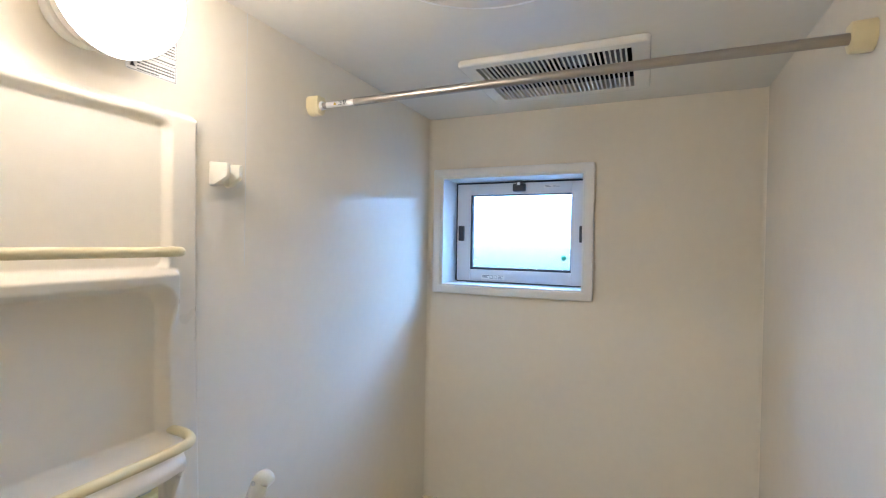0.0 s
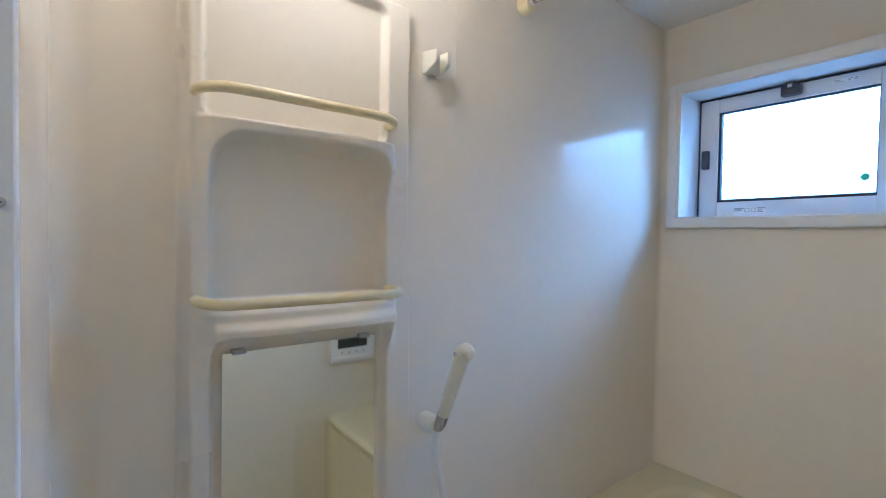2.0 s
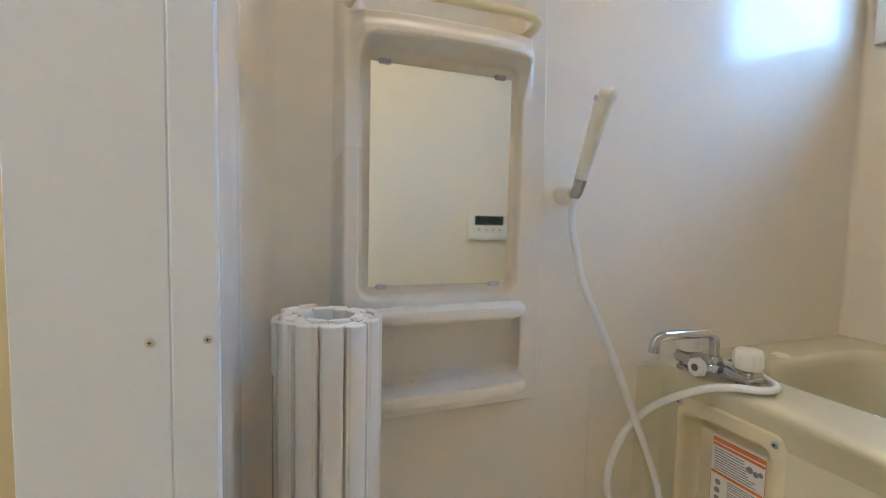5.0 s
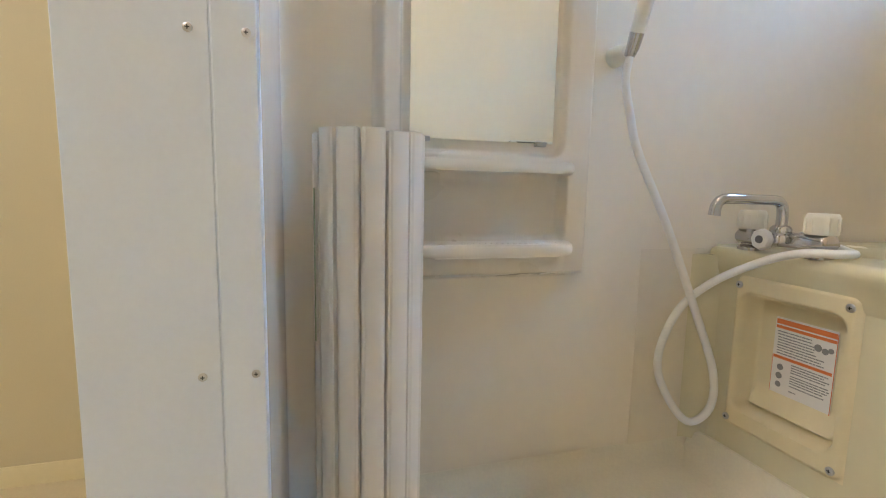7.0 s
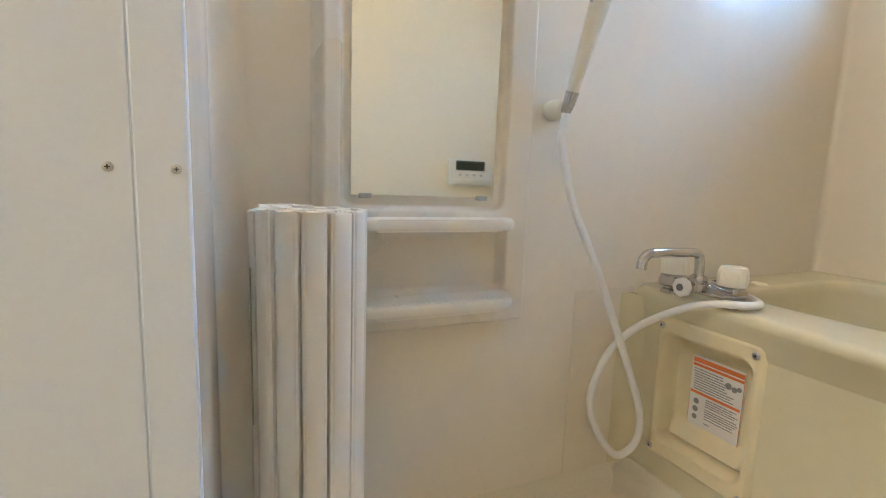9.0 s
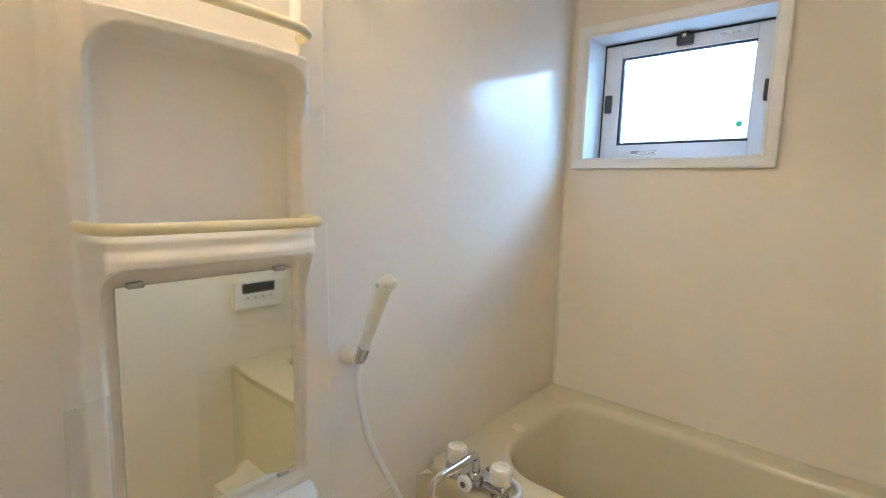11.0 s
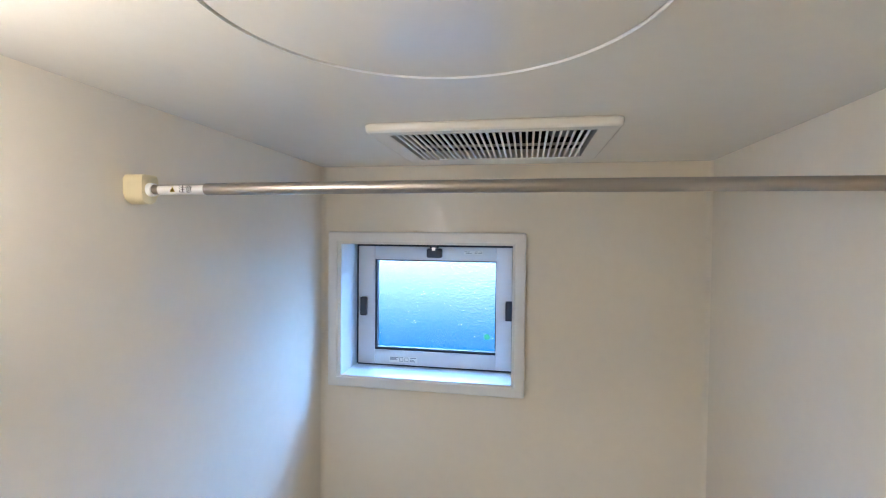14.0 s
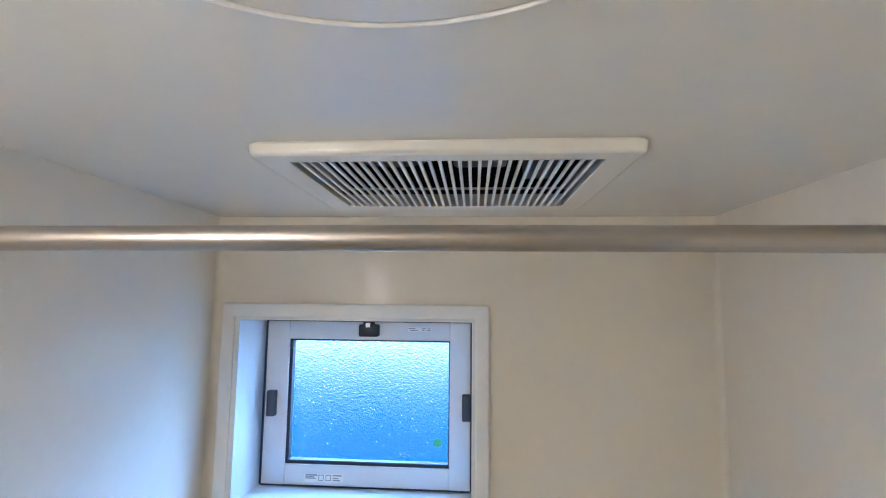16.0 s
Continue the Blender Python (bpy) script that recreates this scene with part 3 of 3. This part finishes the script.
    return u * u * (3 - 2 * u)


def tower_depth(y, z):
    # the front stands further off the wall from the mirror down
    d = 0.026 + 0.018 * step(z - 1.45, 0.60)
    side = step(inset(y, z, 0.236, 0.590, 0.4, 2.4, 0.01) + 0.006, 0.026)
    bow = (1 - 0.35 * ((y - 0.412) / 0.162) ** 4) * side if side > 0 else 0.0
    # shelf fronts: they flow down into the rails beside the niche below
    d += 0.044 * bow * band(z, 1.560, 1.660, 1.692, 1.702)
    d += 0.048 * bow * band(z, 1.270, 1.356, 1.388, 1.402)
    d += 0.012 * bow * band(z, 1.340, 1.350, 1.362, 1.378)
    # recesses: behind the upper bar, under the upper shelf, round the mirror, under the lower shelf
    d -= 0.016 * step(inset(y, z, 0.246, 0.574, 1.700, 1.966, 0.020), 0.012)
    s = step(inset(y, z, 0.250, 0.574, 1.300, 1.676, 0.050) + 0.007, 0.018) * step(1.402 - z, 0.010)
    d += (0.010 - d) * s
    s = step(inset(y, z, 0.251, 0.574, 0.896, 1.352, 0.028) + 0.004, 0.010)
    d += (0.0295 - d) * s
    d -= 0.028 * step(inset(y, z, 0.256, 0.578, 0.742, 0.868, 0.012), 0.012)
    # coves that carry the lower shelves
    for z0, reach in ((0.866, 0.030), (0.715, 0.034)):
        if z < z0:
            d += reach * math.exp(-(z0 - z) / 0.010) * step(inset(y, z, 0.252, 0.572, 0.5, 2.2, 0.01), 0.03)
    # soft outer edges
    d *= step(inset(y, z, 0.212, 0.642, 0.662, 1.994, 0.010) + 0.008, 0.016)
    return max(d, 0.0)


tb = relief(0.210, 0.644, 0.660, 1.996, 0.0026, tower_depth, lambda y, z, d: (XL + d, y, z), -0.004)
under(part("tower_body", tb, MOULD, smooth=80), tower)


def shelf(z0, z1, depth, y0, y1, r):
    out = rounded(XL + 0.008, XL + depth, y0, y1, (0.001, r, r, 0.001), 8)
    return slab(out, "z", z0, z1, min(0.008, (z1 - z0) / 2.6), 3)


under(part("shelf", shelf(0.864, 0.885, 0.106, 0.256, 0.578, 0.045), MOULD, smooth=50), tower)
under(part("shelf", shelf(0.716, 0.739, 0.110, 0.256, 0.580, 0.045), MOULD, smooth=50), tower)
bm = bmesh.new()
for k in range(26):
    box(XL + 0.088, XL + 0.098, 0.280 + 0.0107 * k, 0.2845 + 0.0107 * k, 0.7375, 0.7399, bm=bm)
under(part("drain_rib", bm, MOULD, None, "row of fine moulded drain ribs"), tower)
for z, out in ((1.733, 0.082), (1.409, 0.116)):
    f = XL + out
    under(part("guard_bar", tube([(XL + 0.022, 0.234, z), (XL + out * 0.6, 0.236, z), (f - 0.012, 0.252, z), (f, 0.286, z), (f + 0.003, 0.41, z), (f, 0.525, z), (f - 0.012, 0.560, z), (XL + out * 0.6, 0.576, z), (XL + 0.022, 0.578, z)], 0.0085, 14), BAR, None, "pale yellow plastic guard bar", 60), tower)
MX = XL + 0.0365
mir = under(part("mirror", box(MX - 0.006, MX, 0.2710, 0.5510, 0.9215, 1.3205, 0.0008, 1), MIRROR, None, "rectangular mirror glass"), tower)
for y in (0.297, 0.525):
    for z, s in ((1.3205, 1), (0.9215, -1)):
        under(part("mirror_clip", box(MX - 0.008, MX + 0.004, y - 0.011, y + 0.011, z - 0.004 if s > 0 else z - 0.005, z + 0.005 if s > 0 else z + 0.004, 0.0015, 1), CLIP, None, "grey plastic mirror clip", 40), tower)

# ---- shower ----
def prong(y0, y1, lean):
    """One hook prong: a wedge that is deep at the wall and thin at its rounded front."""
    bm = slab([(0.0, 0.0), (0.012, 0.001), (0.038, 0.016), (0.041, 0.021), (0.041, 0.043), (0.038, 0.045), (0.0, 0.048)], "y", y0, y1, 0.002)
    for v in bm.verts:
        k = v.co.x / 0.041
        v.co.y = (y0 + y1) / 2 + (v.co.y - (y0 + y1) / 2) * (1.25 - 0.55 * k) + lean * k
    return moved(bm, Matrix.Translation((XL, 0.705, 1.866)))


hanger = tagged(part("shower_hook", prong(-0.027, -0.013, 0.004), IVORY, smooth=40), "ivory plastic two-prong shower hook on the wall", "hook")
part("hook_prong", prong(0.011, 0.025, -0.003), IVORY, hanger, smooth=40)
part("hook_back", box(XL, XL + 0.014, 0.690, 0.718, 1.870, 1.912, 0.003), IVORY, hanger, smooth=40)

shower = tagged(empty("hand_shower", XL, 0.705, 1.10), "cream hand shower in its wall holder with a white hose", "shower")
under(part("holder", lathe([(0.020, 0.0), (0.020, 0.02), (0.016, 0.034), (0.012, 0.040)], 24, Matrix.Translation((XL, 0.700, 1.105)) @ Matrix.Rotation(radians(90), 4, "Y")), IVORY, None, "ivory wall holder", 40), shower)
ST, SB = Vector((-0.654, 0.700, 1.279)), Vector((-0.730, 0.704, 1.108))
ax = ST - SB
hand = tube([SB + ax * 0.10, SB + ax * 0.3, SB + ax * 0.6, SB + ax * 0.86, SB + ax * 0.97, ST + Vector((0.012, 0, 0.008)), ST + Vector((0.027, 0, 0.003))], [0.0125, 0.0135, 0.0152, 0.0172, 0.0182, 0.0165, 0.009], 20)
under(part("handle", hand, IVORY, None, "cream plastic shower handle", 60), shower)
under(part("handle_screw", lathe([(0.005, 0), (0.005, 0.0015)], 16, Matrix.Translation(ST + Vector((-0.002, -0.0175, 0.002))) @ Matrix.Rotation(radians(90), 4, "X")), SCREW), shower)
under(part("holder_clip", tube([SB + ax * 0.16, SB + ax * 0.02, SB - ax * 0.06 + Vector((-0.004, 0, 0))], [0.0135, 0.0125, 0.010], 20), CHROME, None, "chrome holder clip", 40), shower)
hose = [(-0.735, 0.703, 1.095), (-0.738, 0.700, 1.050), (-0.728, 0.708, 0.985), (-0.706, 0.715, 0.912), (-0.686, 0.778, 0.771), (-0.665, 0.844, 0.602), (-0.655, 0.894, 0.471), (-0.655, 0.893, 0.394),
        (-0.660, 0.842, 0.370), (-0.670, 0.788, 0.439), (-0.675, 0.772, 0.510), (-0.680, 0.816, 0.599), (-0.660, 0.875, 0.659), (-0.600, 0.926, 0.709), (-0.545, 0.948, 0.7315), (-0.510, 0.978, 0.7345), (-0.505, 1.015, 0.734), (-0.530, 1.045, 0.734), (-0.580, 1.040, 0.748)]
under(part("hose", tube(hose, 0.0078, 14), WHITE, None, "white plastic shower hose", 60), shower)

# ---- bathtub ----
tub = tagged(empty("bathtub", (XL + XR) / 2, 1.33, 0), "deep cream acrylic bathtub with a rounded rim", "bathtub")
N = 120
CX, CY = -0.20, 1.36


def polar(outline):
    """The outline resampled at even angles round the tub's middle."""
    out = []
    for k in range(N):
        a = 2 * math.pi * (k + 0.5) / N
        d = Vector((math.cos(a), math.sin(a)))
        best = None
        for p, q in zip(outline, outline[1:] + outline[:1]):
            p, q = Vector(p) - Vector((CX, CY)), Vector(q) - Vector((CX, CY))
            e = q - p
            den = d.x * e.y - d.y * e.x
            if abs(den) > 1e-9:
                s, u = (p.x * e.y - p.y * e.x) / den, (p.x * d.y - p.y * d.x) / den
                if s > 0 and -1e-6 <= u <= 1 + 1e-6 and (best is None or s > best):
                    best = s
        out.append((CX + d.x * best, CY + d.y * best))
    return out


e = 0.002
levels = []
for y0, z in ((0.981, 0.640), (0.977, 0.665), (0.971, 0.688), (0.967, 0.700), (0.967, 0.709), (0.971, 0.717), (0.980, 0.7208), (0.994, RIM)):
    pts = polar(rounded(XL + e, XR - e, y0, YW - e, (0.001,) * 4, 2))
    bow = 0.030 * min(1.0, max(0.0, (z - 0.640) / 0.07))
    levels.append(([(x, y - bow * (1 - step(x + 0.40, 0.30)) * (1.0 if y < y0 + 0.002 else 0.0) + max(0.981 - y0, 0) * step(x - XL - 0.06, 0.10) * (1.0 if y < y0 + 0.002 else 0.0)) for x, y in pts], z))
IN = (-0.664, 0.275, 1.108, 1.645)
for g, z, r in ((0.012, RIM, 0.11), (0.002, RIM - 0.002, 0.10), (-0.006, RIM - 0.010, 0.10), (-0.011, RIM - 0.03, 0.10), (-0.020, 0.60, 0.10), (-0.035, 0.45, 0.11), (-0.050, 0.30, 0.11), (-0.065, 0.235, 0.10), (-0.095, 0.20, 0.09), (-0.14, 0.19, 0.06)):
    levels.append((polar(rounded(IN[0] - g, IN[1] + g, IN[2] - g, IN[3] + g, (r + 0.05, r, r, r), 10)), z))
bm = bmesh.new()
rings = [[bm.verts.new((x, y, z)) for x, y in pts] for pts, z in levels]
for a, b in zip(rings, rings[1:]):
    for k in range(N):
        bm.faces.new((a[k], a[(k + 1) % N], b[(k + 1) % N], b[k]))
bm.faces.new(rings[-1])
under(part("tub_body", bm, TUB, smooth=50), tub)
PX0, PX1, PZ0, PZ1 = -0.684, -0.464, 0.348, 0.664
bm = box(XL + e, PX0, 0.981, 1.0, 0.05, 0.640)
box(PX1, XR - e, 0.981, 1.0, 0.05, 0.640, bm=bm)
box(PX0, PX1, 0.981, 1.0, 0.05, PZ0, bm=bm)
under(part("apron", bm, TUB), tub)
for x, sx in ((XL, 1), (XR, -1)):
    x0, x1 = sorted((x - 0.001 * sx, x + 0.0007 * sx))
    under(part("side_flange", box(x0, x1, 0.800, 0.980, 0.257, 0.712), FLANGE, None, "thin cream flange on the wall", 40), tub)
    arc = [(x, 0.9815)] + [(x + sx * 0.050 * (1 - math.cos(radians(a))), 0.9315 + 0.050 * math.sin(radians(a))) for a in range(4, 91, 8)]
    under(part("apron_cove", extrude(arc, "z", 0.26, 0.700), TUB, smooth=40), tub)

# access panel in the apron
access = tagged(empty("access_panel", -0.577, 0.963, 0.345), "recessed yellowed plastic access panel with four screws", "panel")
AY = 0.9805


def access_depth(x, z):
    d = 0.010 * step(inset(x, z, -0.690, -0.456, 0.340, 0.670, 0.016) + 0.003, 0.006)
    r = inset(x, z, -0.672, -0.480, 0.386, 0.627, 0.020)
    d -= 0.050 * step(r, 0.016)
    # sloping foot of the recess
    if r < 0:
        d += 0.038 * max(0.0, 1 - (z - 0.386) / 0.055) ** 1.4 * step(r + 0.008, 0.012)
    return d


ab = relief(-0.692, -0.454, 0.338, 0.672, 0.0036, access_depth, lambda x, z, d: (x, AY - d, z), 0.0)
under(part("panel_body", ab, PANEL, smooth=60), access)
for x, z in ((-0.680, 0.648), (-0.470, 0.649), (-0.470, 0.357), (-0.682, 0.356)):
    scr = under(part("screw", lathe([(0.0075, 0), (0.0075, 0.002), (0.005, 0.0035)], 20, pose(x, AY - 0.0098, z, 90, 0, 0)), SCREW, None, "cross-head zinc screw", 40), access)
    bm = box(x - 0.003, x + 0.003, AY - 0.0142, AY - 0.0130, z - 0.0006, z + 0.0006)
    box(x - 0.0006, x + 0.0006, AY - 0.0142, AY - 0.0130, z - 0.003, z + 0.003, bm=bm)
    under(part("screw_slot", bm, BLACK), access)

# printed instruction sticker in the recess
sticker = tagged(empty("instruction_sticker", -0.565, 1.0, 0.52), "white instruction sticker with orange bars and small print", "sticker")
SY = AY + 0.0376
QX0, QX1, QZ0, QZ1 = -0.630, -0.512, 0.430, 0.591
under(part("sticker_sheet", slab(rounded(QX0, QX1, QZ0, QZ1, 0.003), "y", SY, SY + 0.0012), PAPER), sticker)
for x1, z0, z1 in ((QX1 - 0.002, 0.577, 0.587), (QX1 - 0.002, 0.568, 0.574), (QX1 - 0.004, 0.506, 0.512)):
    under(part("orange_bar", box(QX0 + 0.002, x1, SY - 0.0004, SY - 0.0001, z0, z1), ORANGE), sticker)
bm = bmesh.new()
rnd = random.Random(9)
for x0, x1, zs in ((QX0 + 0.006, QX1 - 0.040, (0.562, 0.556)), (QX0 + 0.008, QX1 - 0.028, (0.550, 0.5445, 0.539, 0.5335)), (QX0 + 0.008, QX1 - 0.018, (0.528, 0.5225, 0.517)), (QX0 + 0.040, QX1 - 0.005, (0.500, 0.495, 0.490, 0.485, 0.478, 0.473, 0.468, 0.463, 0.457)), (QX0 + 0.040, QX0 + 0.058, (0.446,))):
    for z in zs:
        x = x0
        end = x1 - rnd.uniform(0, 0.012)
        while x < end:
            w = rnd.uniform(0.003, 0.010)
            box(x, min(x + w, end), SY - 0.0004, SY - 0.0001, z - 0.0011, z + 0.0011, bm=bm)
            x += w + 0.001
under(part("small_print", bm, GREYINK), sticker)
for b in ((QX1 - 0.0014, QX1 - 0.0002, QZ0 + 0.002, QZ1 - 0.004), (QX0 + 0.002, QX1 - 0.0014, QZ0 + 0.0004, QZ0 + 0.0014), (QX0 + 0.0004, QX0 + 0.0012, QZ0 + 0.002, 0.512)):
    under(part("orange_edge", box(b[0], b[1], SY - 0.0004, SY - 0.0001, b[2], b[3]), ORANGE), sticker)
for x, z, r in ((-0.545, 0.551, 0.007), (-0.532, 0.548, 0.006), (-0.522, 0.552, 0.005), (-0.612, 0.489, 0.0065), (-0.613, 0.471, 0.0065), (-0.613, 0.453, 0.006)):
    under(part("small_drawing", lathe([(r * 0.80, 0), (r, 0), (r, 0.0003), (r * 0.80, 0.0003)], 18, pose(x, SY - 0.0001, z, 90, 0, 0)), GREYINK), sticker)

# ---- bath tap ----
tap = tagged(empty("bath_tap", -0.615, 0.992, RIM), "chrome two-handle bath tap with white knobs", "tap")
body = slab(rounded(-0.022, 0.022, 0, 0.03, 0.011, 5), "x", -0.088, 0.088, 0.004)
moved(body, Matrix.Translation((-0.615, 0.992, RIM + 0.012)))
under(part("tap_body", body, CHROME, smooth=40), tap)
for x in (-0.684, -0.546):
    under(part("tap_foot", lathe([(0.023, 0), (0.023, 0.006), (0.016, 0.012), (0.016, 0.016)], 24, pose(x, 0.992, RIM - 0.001)), CHROME, smooth=40), tap)
    knob = under(part("knob", lathe([(0.025, 0.0), (0.0262, 0.004), (0.0258, 0.030), (0.0240, 0.036), (0.0220, 0.0385), (0.012, 0.0385), (0.011, 0.037)], 32, pose(x, 0.992, RIM + 0.043)), IVORY, None, "round ivory tap knob", 40), tap)
    for k in range(12):
        a = 2 * math.pi * k / 12
        under(part("knob_rib", box(-0.0016, 0.0016, -0.0012, 0.0012, 0.004, 0.030), IVORY), tap).matrix_basis = pose(x + 0.0262 * math.cos(a), 0.992 + 0.0262 * math.sin(a), RIM + 0.043, 0, 0, math.degrees(a) + 90)
under(part("spout_base", lathe([(0.017, 0), (0.018, 0.012), (0.0155, 0.016), (0.018, 0.020), (0.018, 0.028), (0.013, 0.034)], 24, pose(-0.603, 0.968, RIM + 0.022)), CHROME, smooth=40), tap)
under(part("spout", tube([(-0.603, 0.968, RIM + 0.055), (-0.603, 0.968, RIM + 0.080), (-0.603, 0.962, RIM + 0.096), (-0.603, 0.945, RIM + 0.103), (-0.603, 0.900, RIM + 0.104), (-0.604, 0.850, RIM + 0.105), (-0.604, 0.822, RIM + 0.103), (-0.605, 0.810, RIM + 0.092), (-0.606, 0.808, RIM + 0.074)], [0.0098, 0.0098, 0.0098, 0.0098, 0.0095, 0.0095, 0.0095, 0.0098, 0.0105], 18), CHROME, smooth=60), tap)
under(part("selector_stem", lathe([(0.014, 0), (0.014, 0.03)], 20, pose(-0.618, 0.976, RIM + 0.028, 90, 0, 0)), CHROME, smooth=40), tap)
sel = lathe([(0.018, 0), (0.0205, 0.003), (0.0205, 0.012), (0.018, 0.015), (0.009, 0.0152), (0.009, 0.0135)], 8, pose(-0.618, 0.950, RIM + 0.028, 90, 0, 0))
sel = under(part("selector_knob", sel, WHITE, None, "white selector knob", 40), tap)
under(part("selector_cap", lathe([(0.0075, 0), (0.0075, 0.002)], 18, pose(-0.618, 0.9352, RIM + 0.028, 90, 0, 0)), GREYBOX, None, "grey printed cap"), tap)
under(part("selector_lever", box(-0.650, -0.636, 0.938, 0.948, RIM + 0.026, RIM + 0.046, 0.002), CHROME, smooth=40), tap)
under(part("hose_union", tube([(-0.60, 1.018, RIM + 0.034), (-0.60, 1.030, RIM + 0.032), (-0.585, 1.040, RIM + 0.030)], 0.0095, 14), CHROME, smooth=40), tap)

# ---- rolled bath lid ----
lid = tagged(empty("rolled_bath_lid", -0.600, 0.187, LEDGE), "rolled-up white slatted bath lid standing on end", "bath lid")
slat_mesh = None
ang, rad, count = radians(200), 0.077, 0
rnd = random.Random(2)
while rad > 0.0365:
    w = 0.030
    if slat_mesh is None:
        out = [(-w / 2, 0.0042), (-w / 2, -0.0018), (-w / 2 + 0.0010, -0.0024), (-w / 2 + 0.0026, -0.0026), (-w / 2 + 0.0040, -0.0044), (-w / 2 + 0.0054, -0.0050), (w / 2 - 0.0054, -0.0050), (w / 2 - 0.0040, -0.0044), (w / 2 - 0.0026, -0.0026), (w / 2 - 0.0010, -0.0024), (w / 2, -0.0018), (w / 2, 0.0042)]
        first = part("slat", slab([(u, 1.3 * v) for u, v in out], "z", 0, 0.688, 0.0015, 1), SLAT, smooth=40)
        slat_mesh, ob = first.data, first
    else:
        ob = new("slat", slat_mesh)
    ob.matrix_basis = Matrix.Translation((-0.600 + rad * math.cos(ang), 0.187 + rad * math.sin(ang), LEDGE + rnd.uniform(-0.0005, 0.0055))) @ Matrix.Rotation(ang + radians(90) - 0.02, 4, "Z")
    under(ob, lid)
    ang += (w + 0.0034) / rad
    rad -= 0.00102
    count += 1
under(part("hinge_sheet", slab([( -0.600 + 0.0385 * math.cos(radians(a)), 0.187 + 0.0385 * math.sin(radians(a))) for a in range(0, 360, 12)], "z", LEDGE, LEDGE + 0.03), GREYBOX), lid)
under(part("green_stain_strip", box(-0.6005, -0.577, 0.1068, 0.1085, 0.62, 0.83), MOULDY, None, "green stained strip"), lid)

# ---- remote control on the right wall ----
ctl = tagged(empty("bath_remote", XR, 1.06, 1.0), "white bath heater control with a dark display", "control panel")
under(part("remote_body", slab(rounded(0.953, 1.166, 0.944, 1.060, 0.006), "x", XR - 0.022, XR, 0.003), WHITE, smooth=40), ctl)
under(part("remote_display", box(XR - 0.0235, XR - 0.0221, 0.984, 1.128, 1.012, 1.054), DISPLAY, None, "dark display window"), ctl)
under(part("remote_flap", box(XR - 0.026, XR - 0.0221, 0.957, 1.163, 0.948, 0.975, 0.001), WHITE, smooth=40), ctl)
for k in range(4):
    under(part("remote_button", box(XR - 0.024, XR - 0.0221, 1.00 + 0.035 * k, 1.012 + 0.035 * k, 0.988, 0.996, 0.0006), CLIP), ctl)

# ---- door frame ----
door = structure(empty("door_1", 0, 0, 0), "white plastic bathroom door frame with screws", "door frame")
for x0, x1, s in ((JL - 0.02, JL, 1), (JR, JR + 0.02, -1)):
    under(part("jamb", box(x0, x1, -0.075, 0.0279, 0, 2.08, 0.0010, 1), JAMB, smooth=40), door)
    under(part("jamb_strip", box(x0, x1 + 0.0015 * s, 0.0291, 0.063, 0, 2.08, 0.0012, 1), JAMB, smooth=40), door)
    under(part("jamb_groove", box(x0, x1 - 0.0015 * s, 0.0279, 0.0291, 0, 2.08), JAMB), door)
under(part("door_head", box(JL - 0.02, JR + 0.02, -0.075, 0.063, 2.08, 2.10), JAMB), door)
under(part("door_sill", box(JL, JR, -0.075, 0.063, 0.0, 0.03, 0.003), JAMB, smooth=40), door)
for z in (0.39, 0.671, 0.948, 1.240, 1.53, 1.82):
    for y, px in ((0.0135, JL), (0.0550, JL + 0.0015)):
        under(part("screw", lathe([(0.0036, 0), (0.0036, 0.0006), (0.0026, 0.0014)], 18, Matrix.Translation((px, y, z)) @ Matrix.Rotation(radians(90), 4, "Y")), SCREW, None, "small cross-head screw", 40), door)
        bm = box(px + 0.0014, px + 0.0018, y - 0.0017, y + 0.0017, z - 0.0004, z + 0.0004)
        box(px + 0.0014, px + 0.0018, y - 0.0004, y + 0.0004, z - 0.0017, z + 0.0017, bm=bm)
        under(part("screw_slot", bm, BLACK), door)

# ---- dressing room outside the door ----
DX0, DX1, DY0 = -1.40, 0.90, -1.9
structure(part("wall_dressing_west", box(DX0 - T, DX0, DY0, 0.0, 0, 2.4), ROOMWALL), "cream vinyl papered wall", "wall")
structure(part("wall_dressing_east", box(DX1, DX1 + T, DY0, 0.0, 0, 2.4), ROOMWALL), "cream vinyl papered wall", "wall")
structure(part("wall_dressing_back", box(DX0, DX1, DY0 - T, DY0, 0, 2.4), ROOMWALL), "cream vinyl papered wall", "wall")
bm = box(DX0, JL - 0.02, -0.083, -0.0755, 0, 2.4)
box(JR + 0.02, DX1, -0.083, -0.0755, 0, 2.4, bm=bm)
box(JL - 0.02, JR + 0.02, -0.083, -0.0755, 2.10, 2.4, bm=bm)
structure(part("wall_dressing_door", bm, ROOMWALL), "cream papered wall round the bathroom door", "wall")
structure(part("floor_dressing", box(DX0, DX1, DY0, -0.07, -0.05, 0.0), VINYL), "yellowish vinyl floor", "floor")
structure(part("ceiling_dressing", box(DX0 - T, DX1 + T, DY0 - T, -0.075, 2.4, 2.44), ROOMWALL), "cream papered ceiling", "ceiling")
bbp = [(DX0, 0.0), (DX0, 0.057), (DX0 + 0.005, 0.057), (DX0 + 0.008, 0.053), (DX0 + 0.009, 0.0)]
structure(part("baseboard", extrude(bbp, "y", DY0, -0.083), BASE, smooth=40), "cream plastic baseboard", "baseboard")
